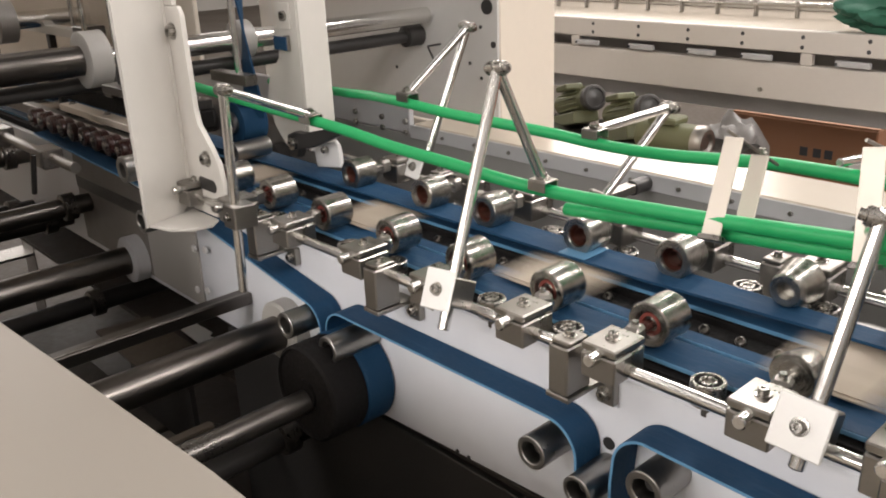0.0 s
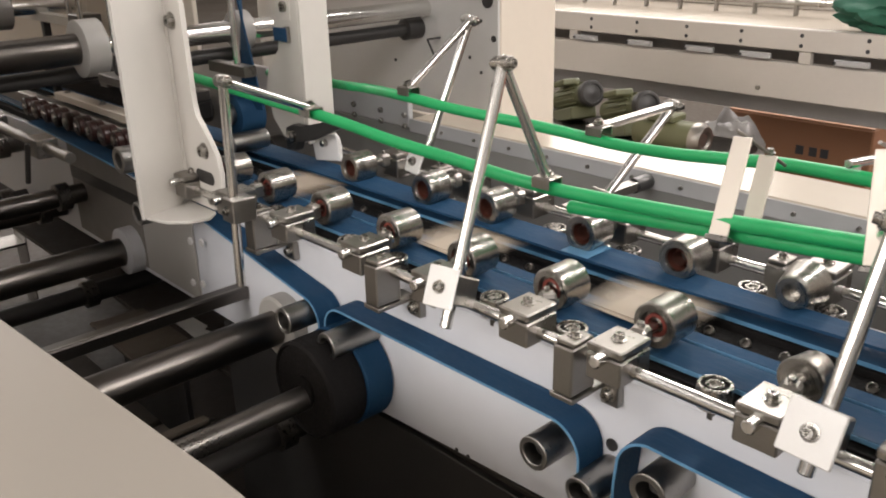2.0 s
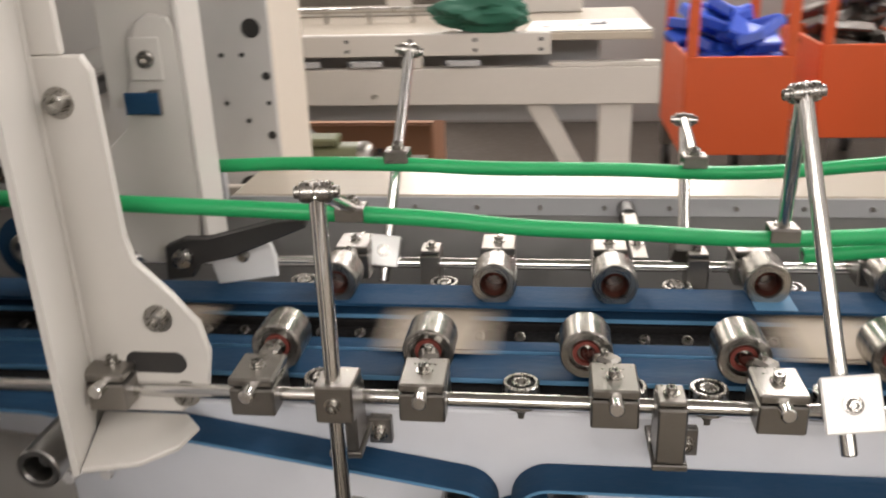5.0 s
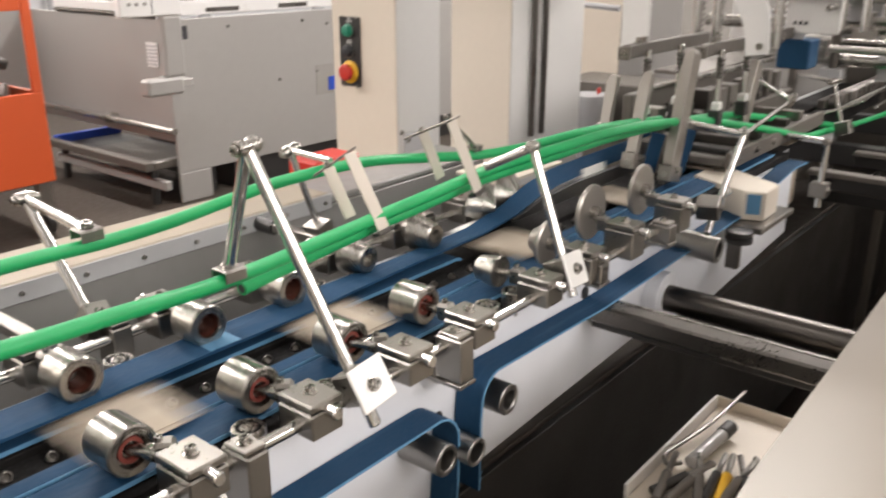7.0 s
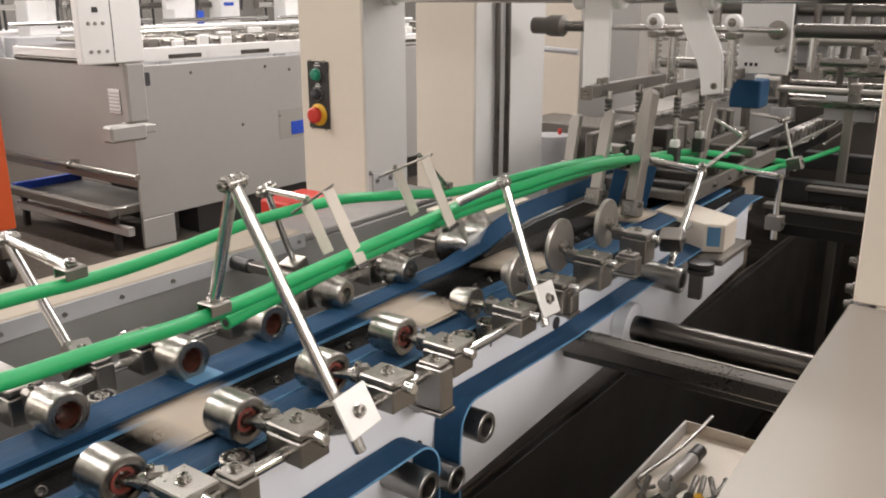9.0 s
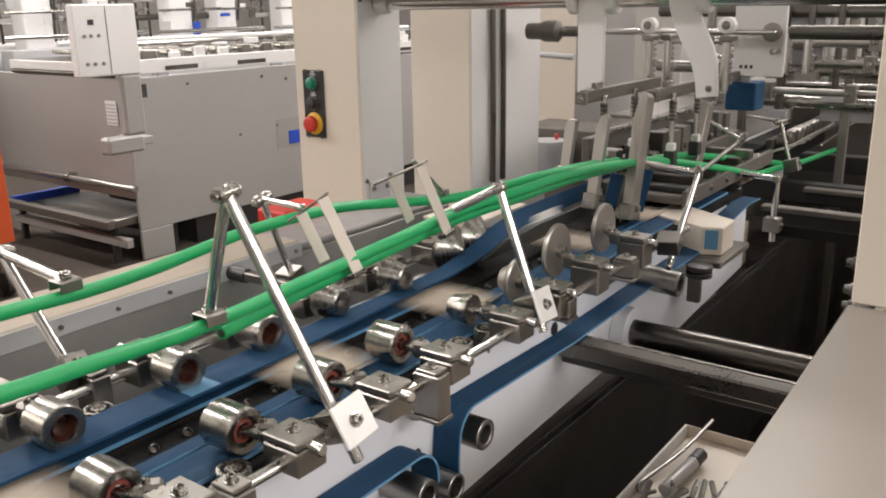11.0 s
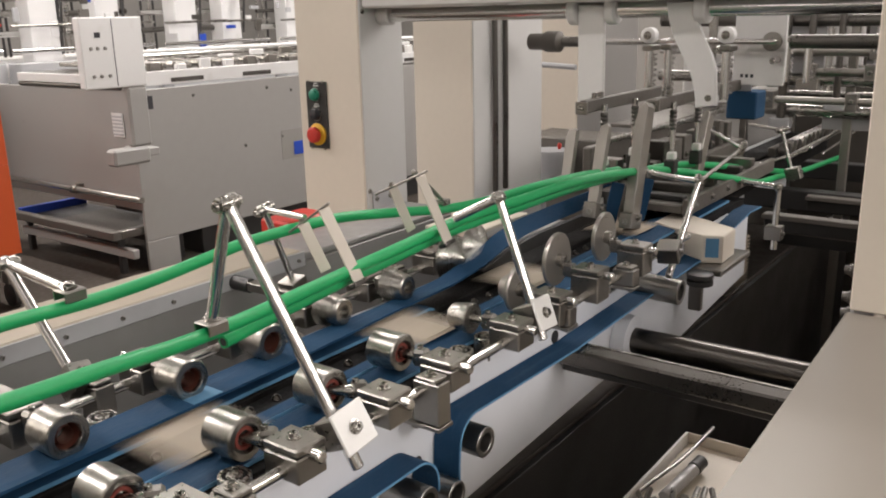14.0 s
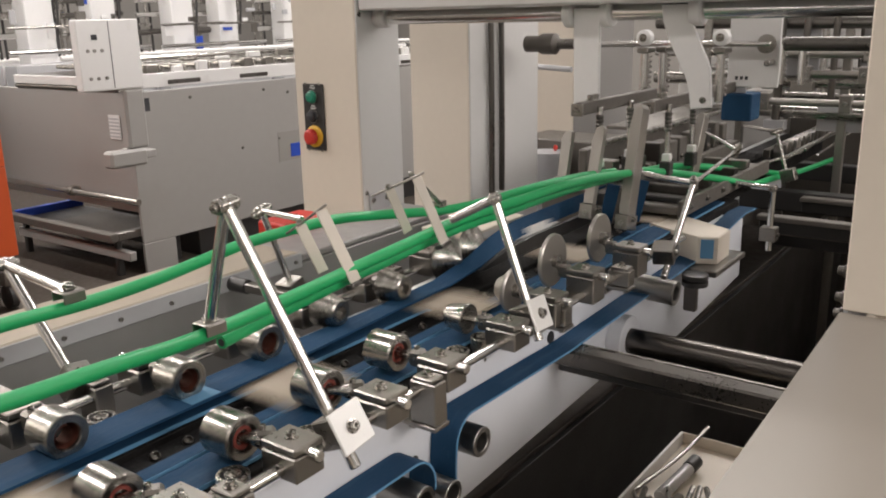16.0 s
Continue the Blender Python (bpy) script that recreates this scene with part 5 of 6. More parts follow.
# ---- folding part down the line ----
def right_parts():
    t = thing("end_pulley", "long dark steel end pulley with an open bore", "pulley", (0.80, -0.019, 0.872))
    part("sleeve", pipe(B(), (0.0, 0.0, 0.0), (0.0, 0.080, 0.004), 0.0215, 0.014), PIPE, t)
    t = thing("cover_box", "pale cream angular sheet metal cover box", "machine cover", (1.00, 0.045, 0.8685))
    out = [(0.060, 0.096), (0.026, 0.030), (0.002, -0.025), (0.016, -0.060), (0.090, -0.058), (0.179, 0.097)]
    part("shell", extruded(B(), out, "z", 0.0, 0.054, 0.002), CREAM, t)
    part("blue_sticker", box(B(), 0.006, 0.030, -0.0018, -0.0008, 0.012, 0.049, 0, pose(0.002, -0.025, 0, 0, 0, -68.2)), BELTEDGE, t, "blue square label")
    t = thing("base_plate", "dark base plate with a round black wheel", "bracket", (1.02, 0.00, 0.868))
    part("plate", box(B(), -0.05, 0.12, -0.030, 0.055, -0.012, 0.0, 0.002), BLOCK, t)
    part("stem", box(B(), -0.01, 0.005, 0.02, 0.045, -0.10, -0.0125, 0.002), DARKSTEEL, t)
    part("wheel", turned(B(), (-0.071, 0.002, -0.026), (-0.071, 0.002, -0.003), [(0, 0.018), (0.002, 0.024), (0.010, 0.024), (0.0125, 0.019), (0.015, 0.024), (0.023, 0.024), (0.025, 0.018)], 28), BLACK, t)
    rod_post("thin post carrying a cross arm to the tubes down the line", (0.775, -0.005, 0.905), (0.79, 0.0, 0.945), (1.02, 0.04, 1.020), (1.02, 0.15, 1.03), None, 0.006)
    rod_post("bent thin rods reaching over the tubes down the line", (1.02, 0.04, 1.02), (1.02, 0.04, 1.02), (1.30, 0.05, 1.045), (1.30, 0.12, 1.08), None, 0.004, None, False)
    rod_post("upright post holding the tubes at the far end", (1.42, 0.0, 0.80), (1.42, 0.0, 0.84), (1.42, 0.0, 0.945), (1.42, 0.09, 0.95), None, 0.007)
    rod_post("thin leaning rod at the end of the tubes", (1.75, 0.05, 0.90), (1.75, 0.05, 0.92), (1.75, 0.09, 1.03), (1.9, 0.22, 1.02), None, 0.005, None)
    # what shows through the portal further down
    t = thing("portal_column", "cream machine column far down the line", "machine frame", (2.20, 0.914, 0.0))
    part("front_panel", box(B(), 0, 0.006, 0.0, 0.20, 0.0, 2.1, 0.002), CREAM, t)
    part("side_panel", box(B(), 0.007, 0.5, 0.0, 0.004, 0.0, 2.1, 0.002), WARMGREY, t)
    part("low_cover", box(B(), -0.22, -0.001, -0.30, 0.10, 0.0, 0.93, 0.004), BROWN, t, "dark brown lower cover")
    t = thing("round_bin", "round grey bin with a red knob", "bin", (1.92, 0.86, 0.0))
    part("bin", turned(B(), (0, 0, 0), (0, 0, 0.9), [(0, 0.06), (0.01, 0.065), (0.885, 0.065), (0.90, 0.06)], 28), GREY, t)
    part("knob", turned(B(), (0.02, -0.02, 0.90), (0.02, -0.02, 0.93), [(0, 0.004), (0.006, 0.007), (0.015, 0.007), (0.02, 0.004)], 16), REDPL, t)
    t = thing("hanging_cable", "twisted grey cables hanging from the portal", "cable", (1.93, 0.98, 0.0))
    part("cable", hose(B(), [(0, 0.06, 0.0), (0, 0.06, 0.6), (0, 0.06, 0.95), (0.0, 0.07, 1.10), (0.0, 0.055, 1.25), (0, 0.065, 1.55), (0, 0.06, 2.1)], 0.012, 8), DARKSTEEL, t)
    part("braid", hose(B(), [(0, 0.08, 1.18), (0.0, 0.02, 1.165), (0.0, -0.06, 1.172), (0, -0.20, 1.165)], 0.009, 8), GREY, t)
    # flat bars hooked over the tubes
    for x, y, zb, h, lean in ((0.905, 0.20, 0.985, 0.150, 15), (0.957, 0.15, 0.960, 0.212, 13), (0.985, 0.30, 1.015, 0.095, 12), (1.279, 0.15, 0.945, 0.185, 22)):
        t = thing("hook_bar", "flat leaning steel bar hooked over the green tubes", "bar", (x, y, zb), group="hook bars")
        t.rotation_euler = (0, radians(lean), 0)
        part("bar", extruded(B(), [(-0.010, 0), (0.010, 0), (0.010, h * 0.80), (0.004, h * 0.96), (-0.006, h), (-0.012, h * 0.96)], "x", -0.006, 0.030 if y < 0.18 else 0.010, 0.001), STEELBAR, t)
        part("foot", box(B(), -0.014, 0.034, -0.013, 0.013, -0.030, -0.0005, 0.0015), BLOCK, t)
        part("screw", screw(B(), (0.012, -0.013, -0.008), (0, -1, 0), 0.005, 0.005), STEEL, t)
        part("screw", screw(B(), (-0.014, 0.0, -0.018), (-1, 0, 0), 0.004, 0.004), STEEL, t)
    # dark slanted head bars above them
    for x, y, z, n in ((0.90, 0.225, 1.163, 0.36), (1.07, 0.155, 1.155, 0.53)):
        t = thing("head_bar", "dark steel head bar with bolts and small slides", "bar", (x, y, z))
        part("bar", box(B(), 0.0, n, -0.007, 0.007, -0.012, 0.012, 0.002), BROWN, t)
        part("front_face", box(B(), -0.006, -0.0005, -0.012, 0.012, -0.013, 0.010, 0.001), BLOCK, t)
        part("front_screw", screw(B(), (-0.006, 0.0, -0.002), (-1, 0, 0), 0.005, 0.005), STEEL, t)
        for dx in (0.05, 0.075):
            part("screw", screw(B(), (dx, 0, 0.012), (0, 0, 1), 0.006, 0.010), STEEL, t)
        for dx in (0.06, 0.20):
            sl = part("slide", rod(B(), (dx, -0.016, -0.10), (dx, -0.016, 0.0), 0.006, 14), CHROME, t)
            part("spring", turned(B(), (dx, -0.016, -0.055), (dx, -0.016, -0.015), [(0.004 * i, 0.0085 if i % 2 else 0.0065) for i in range(11)], 14), DARKSTEEL, sl, "dark coil spring")
            part("catch", box(B(), dx - 0.008, dx + 0.008, -0.025, -0.008, -0.116, -0.1005, 0.002), PLATE, sl)
            part("catch_block", box(B(), dx - 0.010, dx + 0.014, -0.026, -0.004, -0.146, -0.1165, 0.002), BLACK, sl)
    # dark machinery under the head bars
    t = thing("folding_unit", "dark folding unit behind the hook bars", "machine part", (1.02, 0.20, 0.93))
    part("base", box(B(), 0.0, 0.85, 0.02, 0.17, -0.02, 0.055, 0.003), BROWN, t)
    part("rib", box(B(), 0.05, 0.80, 0.09, 0.11, 0.0555, 0.13, 0.003), BROWN, t)
    rng = random.Random(21)
    for k in range(12):
        x = 0.05 + 0.062 * k
        b = part("lug", box(B(), x, x + 0.03 + 0.02 * rng.random(), 0.03, 0.075, 0.0555, 0.075 + 0.05 * rng.random(), 0.002), rng.choice((BLACK, DARKSTEEL, BLOCK, BROWN)), t)
        part("screw", screw(B(), (x + 0.012, 0.03, 0.068), (0, -1, 0), 0.005, 0.005), STEEL, b)
    part("tie_rod", rod(B(), (0.0, 0.045, 0.15), (0.85, 0.045, 0.14), 0.006, 14), STEEL, t)
    # spring columns with round knobs
    for x, y in ((1.25, 0.247), (1.30, 0.225), (1.25, 0.080), (1.75, 0.092), (1.75, 0.042)):
        t = thing("spring_column", "bright adjusting column with a coil spring", "spring column", (x, y, 1.15))
        part("column", rod(B(), (0, 0, 0), (0, 0, 0.10), 0.009, 18), CHROME, t)
        bm = B()
        pts = [(0.022 + 0.008 * math.cos(i * 0.9), 0.008 * math.sin(i * 0.9), 0.005 + 0.0016 * i) for i in range(56)]
        hose(bm, pts, 0.0016, 6, 1)
        part("spring", bm, DARKSTEEL, t, "coil spring")
        part("cap", box(B(), -0.014, 0.034, -0.012, 0.012, 0.10, 0.112, 0.002), BLOCK, t)
        if (x, y) in ((1.25, 0.247), (1.25, 0.080)):
            k = part("knob", turned(B(), (-0.012, 0, 0.132), (0.012, 0, 0.132), [(0, 0.013), (0.002, 0.0165), (0.021, 0.0165), (0.024, 0.013)], 24), WHITE, t)
            part("pin", screw(B(), (-0.012, 0.0, 0.132), (-1, 0, 0), 0.006, 0.005), STEEL, k)
    # white hangers on the polished shaft
    t = thing("hanging_bracket", "straight white painted hanger on the polished shaft", "bracket", (0.985, 0, 0))
    part("web", extruded(B(), [(0.283, 1.346), (0.226, 1.345), (0.225, 1.168), (0.279, 1.145)], "x", 0.0, 0.008, 0.002), WHITE, t)
    part("collar", turned(B(), (0.015, 0.2845, 1.336), (0.015, 0.305, 1.336), [(0, 0.024), (0.003, 0.027), (0.018, 0.027), (0.020, 0.024)], 28), WHITE, t)
    part("collar", turned(B(), (0.015, 0.205, 1.336), (0.015, 0.2255, 1.336), [(0, 0.024), (0.003, 0.027), (0.018, 0.027), (0.020, 0.024)], 28), WHITE, t)
    t = thing("hanging_bracket", "curved white painted hanger on the polished shaft", "bracket", (0.985, 0, 0))
    part("web", extruded(B(), [(0.106, 1.348), (0.055, 1.347), (0.049, 1.320), (0.036, 1.285), (0.018, 1.255), (0.009, 1.232), (0.004, 1.167), (0.042, 1.162), (0.046, 1.195), (0.052, 1.222), (0.070, 1.252), (0.089, 1.287), (0.100, 1.318)], "x", 0.0, 0.010, 0.002), WHITE, t)
    part("collar", turned(B(), (0.015, 0.030, 1.336), (0.015, 0.0545, 1.336), [(0, 0.024), (0.003, 0.027), (0.021, 0.027), (0.0235, 0.024)], 28), WHITE, t)
    part("bolt", screw(B(), (0.0, 0.020, 1.180), (-1, 0, 0), 0.004, 0.003), STEEL, t)
    t = thing("hanging_bracket", "broad white hanger plate further down the line", "bracket", (1.575, 0.12, 1.155))
    part("web", box(B(), 0.0, 0.01, -0.07, 0.05, 0.0, 0.25, 0.002), WHITE, t)
    part("hub", turned(B(), (-0.030, -0.045, 0.103), (0.0, -0.045, 0.103), [(0, 0.014), (0.002, 0.022), (0.010, 0.022), (0.012, 0.016), (0.029, 0.016)], 24), BLOCK, t)
    part("bolt", rod(B(), (-0.05, -0.055, 0.06), (0.0, -0.055, 0.06), 0.007, 12), STEEL, t)
    for dy in (0.0, 0.012, 0.024):
        part("print_bar", box(B(), -0.001, -0.0003, dy, dy + 0.007, 0.018, 0.026, 0), INK, t, "small dark stamped mark")
    t = thing("blue_cover", "small blue box cover under a hanger", "machine cover", (1.60, 0.155, 1.062))
    part("cover", box(B(), -0.035, 0.04, -0.050, 0.022, 0.012, 0.078, 0.003), BELT, t)
    part("hanger", box(B(), -0.020, -0.014, -0.03, 0.02, 0.0785, 0.11, 0.001), GREY, t)
    # upright blue belts below the hook bars
    for x, y in ((0.96, 0.195), (1.03, 0.165)):
        t = thing("belt", "short upright blue belt section", "conveyor belt", (x, y, 0.93))
        part("band", box(B(), -0.012, 0.014, -0.002, 0.002, 0.0, 0.085, 0.001, pose(0, 0, 0, 0, 12, -50)), BELT, t)
    t = thing("white_plate", "pale plate behind the folding cones", "machine part", (0.75, 0.31, 0.956))
    part("plate", box(B(), -0.085, 0.099, 0, 0.11, 0, 0.006, 0.001), CREAM, t)
    t = thing("upper_carrier", "dark upper belt carrier over the cartons down the line", "machine part", (1.08, 0, 0.930))
    part("beam", box(B(), 0.02, 0.62, 0.100, 0.226, 0.004, 0.022, 0.003), BROWN, t)
    for k in range(6):
        part("rib", box(B(), 0.05 + 0.09 * k, 0.075 + 0.09 * k, 0.11, 0.22, 0.0225, 0.034 + 0.006 * (k % 3), 0.002), (BLACK, DARKSTEEL, BLOCK)[k % 3], t)
    part("cheek", box(B(), 0.02, 0.62, 0.088, 0.0995, 0.000, 0.034, 0.002), BROWN, t)
    part("rear_cheek", box(B(), 0.02, 0.62, 0.243, 0.300, -0.002, 0.050, 0.002), BROWN, t)
    for k in range(4):
        part("bolt", screw(B(), (0.06 + 0.10 * k, 0.088, 0.018), (0, -1, 0), 0.005, 0.005), STEEL, t)
    # far end of the line
    t = thing("side_frame", "worn grey beige machine side frame continuing down the line", "machine frame", (1.90, 0.40, 0))
    part("upper_panel", box(B(), -0.30, 4.2, -0.02, 0.0, 0.850, 1.030, 0.002), WARMGREY, t)
    part("panel", box(B(), -0.30, 4.2, 0.005, 0.025, 0.0, 0.934, 0.002), BROWN, t)
    part("ledge", box(B(), -0.2, 4.2, -0.07, -0.021, 0.84, 0.855, 0.002), BLOCK, t)
    part("top_strip", box(B(), -0.30, 4.2, -0.02, 0.10, 1.031, 1.040, 0.002), BLOCK, t)
    for k in range(16):
        part("bolt", screw(B(), (-0.15 + 0.25 * k, -0.02, 1.008), (0, -1, 0), 0.007, 0.006), STEEL, t)
    rng = random.Random(5)
    t = thing("roller_bed", "long row of small wheels down the line", "roller bed", (2.0, 0.17, 0.930))
    part("bar", box(B(), 0, 3.0, 0.0, 0.02, -0.012, 0.012, 0.001), BLOCK, t)
    part("front_bar", box(B(), 0, 3.0, -0.042, -0.034, -0.016, -0.004, 0.001), STEELBAR, t)
    for k in range(46):
        x = 0.04 + 0.054 * k
        part("wheel", turned(B(), (x, -0.03, 0), (x, -0.001, 0), [(0, 0.020), (0.002, 0.024), (0.027, 0.024), (0.029, 0.02)], 16), rng.choice((BROWN, BLOCK, DARKSTEEL)), t)
    rng = random.Random(33)
    for x in (2.15, 2.7, 3.3, 4.0):
        t = thing("frame_post", "steel frame with rods, springs and blocks down the line", "machine frame", (x, 0.0, 0.0), group="frames down the line")
        part("post", box(B(), -0.015, 0.015, -0.10, -0.08, 0, 1.35, 0.002), BLOCK, t)
        part("post", box(B(), -0.015, 0.015, 0.30, 0.32, 0, 1.35, 0.002), BLOCK, t)
        for z in (1.03, 1.12, 1.20, 1.29):
            part("cross_rod", rod(B(), (0.02, -0.50, z), (0.02, 0.60, z + 0.01), rng.choice((0.008, 0.012, 0.018)), 14), rng.choice((STEEL, CHROME, DARKSTEEL)), t)
        for y in (-0.30, -0.20, 0.05, 0.13, 0.20, 0.42):
            h = 0.16 + 0.14 * rng.random()
            part("column", rod(B(), (-0.01, y, 1.30 - h), (-0.01, y, 1.36), 0.008 + 0.006 * rng.random(), 14), rng.choice((CHROME, STEEL, DARKSTEEL)), t)
            part("block", box(B(), -0.03, 0.01, y - 0.03, y + 0.03, 1.27 - h, 1.30 - h, 0.002), rng.choice((BLOCK, STEELBAR, GREY)), t)
        part("plate", box(B(), 0.03, 0.04, 0.10, 0.26, 1.10, 1.34, 0.002), rng.choice((GREY, WHITE)), t)
        part("lower_beam", box(B(), -0.03, 0.03, -0.29, 0.30, 0.74, 0.80, 0.003), BLACK, t)
    for x in (2.9, 3.9, 5.2):
        t = thing("portal_frame", "grey portal frame across the line", "machine frame", (x, 0, 0), group="portals down the line")
        part("column", box(B(), 0, 0.12, 0.62, 0.80, 0, 2.1, 0.004), LIGHTGREY, t)
        part("column", box(B(), 0, 0.12, -0.70, -0.52, 0, 2.1, 0.004), LIGHTGREY, t)
        part("beam", box(B(), 0.01, 0.11, -0.52, 0.62, 1.36, 1.56, 0.004), LIGHTGREY, t)
        part("shaft", rod(B(), (0.05, -0.52, 1.32), (0.05, 0.62, 1.32), 0.02, 20), CHROME, t)
        # dark sheet added to close the view below, standing in for darkness there
        part("dark_backing", box(B(), 0.02, 0.05, -0.515, 0.39, 0.0, 0.99, 0.003), BROWN, t)
    t = thing("tall_machine", "grey brown machine body closing the end of the line", "machine", (6.2, 0, 0))
    part("body", box(B(), 0, 1.2, -2.4, 2.6, 0, 1.7, 0.01), WALLPAINT, t)
    part("panel", box(B(), -0.012, -0.001, -1.2, 1.4, 1.0, 1.6, 0.004), PALE, t)
    # bright guide rods and cross bars between the frames
    for a, b, r in (((1.67, 0.114, 0.950), (1.94, 0.071, 0.952), 0.004), ((1.99, 0.072, 0.952), (2.66, 0.100, 0.955), 0.0045), ((1.95, 0.030, 0.945), (2.60, 0.052, 0.945), 0.0035)):
        t = thing("guide_rod", "thin bright guide rod along the line", "rod", a)
        part("rod", rod(B(), (0, 0, 0), Vector(b) - Vector(a), r, 12), CHROME, t)
    for x, y0, y1, z, r, m in ((2.0, -0.30, 0.11, 1.160, 0.011, BLOCK), (1.8, -0.30, 0.16, 1.102, 0.009, STEELBAR), (2.05, -0.30, 0.25, 1.215, 0.014, STEELBAR), (2.45, -0.30, 0.30, 1.06, 0.010, STEEL)):
        t = thing("cross_bar", "round steel cross bar between the frames down the line", "bar", (x, 0, z))
        part("bar", rod(B(), (0, y0, 0), (0, y1, 0), r, 16), m, t)
        for y in (y0 + 0.24, y1 - 0.02):
            c = part("clamp", box(B(), -0.018, 0.018, y - 0.014, y + 0.014, -0.022, 0.022, 0.002), BLOCK, t)
            part("screw", screw(B(), (-0.018, y, 0.0), (-1, 0, 0), 0.005, 0.005), STEEL, c)
    t = thing("frame_post", "slim grey upright post between the frames", "machine frame", (2.20, 0.025, 0.0))
    part("post", box(B(), -0.012, 0.012, -0.012, 0.012, 0.0, 1.30, 0.002), STEELBAR, t)
    part("plate", box(B(), -0.004, 0.004, -0.07, 0.07, 0.98, 1.04, 0.001), GREY, t)


right_parts()


def stay_bars():
    for x, z in ((0.319, 0.925), (-0.12, 0.925)):
        t = thing("stay_bar", "flat steel stay bar with a black sleeve at the side frame", "bar", (x, 0.0, z))
        part("sleeve", rod(B(), (0, 0.546, 0), (0, 0.505, 0), 0.012, 18), BLACK, t)
        part("bar", box(B(), -0.009, 0.009, 0.345, 0.5045, -0.006, 0.008, 0.001), BLOCK, t)
        part("screw", screw(B(), (0, 0.39, 0.008), (0, 0, 1), 0.005, 0.005), STEEL, t)


stay_bars()


def tool_tray():
    t = thing("tool_tray", "shallow cream tray with hex keys against the side frame", "tray", (0.325, -0.318, 0.70))
    part("bottom", box(B(), 0.0, 0.285, 0.0, 0.205, 0.0, 0.004, 0.001), CREAM, t)
    part("rim", box(B(), 0.0, 0.285, 0.2055, 0.210, 0.0, 0.022, 0.001), WHITE, t)
    part("rim", box(B(), 0.2855, 0.289, 0.0, 0.210, 0.0, 0.020, 0.001), CREAM, t)
    part("bracket", box(B(), 0.05, 0.09, -0.001, 0.12, -0.03, -0.0005, 0.002), DARKSTEEL, t)
    part("bracket", box(B(), 0.20, 0.24, -0.001, 0.12, -0.03, -0.0005, 0.002), DARKSTEEL, t)
    t = thing("hex_key", "bent brown steel hex key lying in the tray", "tool", (0.43, -0.11, 0.712))
    part("key", hose(B(), [(0.205, -0.031, 0.014), (0.105, -0.022, 0.006), (0.012, -0.004, 0.0), (-0.004, -0.004, 0.0), (-0.018, -0.016, 0.0), (-0.004, -0.028, 0.0)], 0.003, 8, 6), BLOCK, t)
    t = thing("tube_bottle", "clear plastic tube with a dark cap", "bottle", (0.43, -0.148, 0.714))
    part("body", rod(B(), (0, 0, 0.0), (0.085, -0.008, 0.004), 0.009, 16), FOIL, t)
    part("cap", rod(B(), (0.0855, -0.008, 0.004), (0.11, -0.010, 0.006), 0.010, 16), BLACK, t)
    rng = random.Random(12)
    for k in range(9):
        t = thing("tool_grip", ("short worn brown handled tool among the tray's tools", "black tool handle lying in the tray", "short yellow handled tool among the tray's tools")[k % 3 if k in (0, 1, 3, 4, 5, 6, 7) else k % 2], "tool", (0.36 + 0.02 * rng.random() + 0.008 * k, -0.14 - 0.012 * k, 0.716), group="tools in the tray")
        a = rng.uniform(-0.6, 0.6)
        d = Vector((math.cos(a) * 0.04, math.sin(a) * 0.04, 0.004))
        part("grip", rod(B(), -d, d * 0.4, 0.0065, 12), (BROWN, BLACK, YELLOW)[k % 3 if k in (0, 1, 3, 4, 5, 6, 7) else k % 2], t)
        part("blade", rod(B(), d * 0.42, d * 1.5, 0.004, 8), BLOCK, t)


tool_tray()


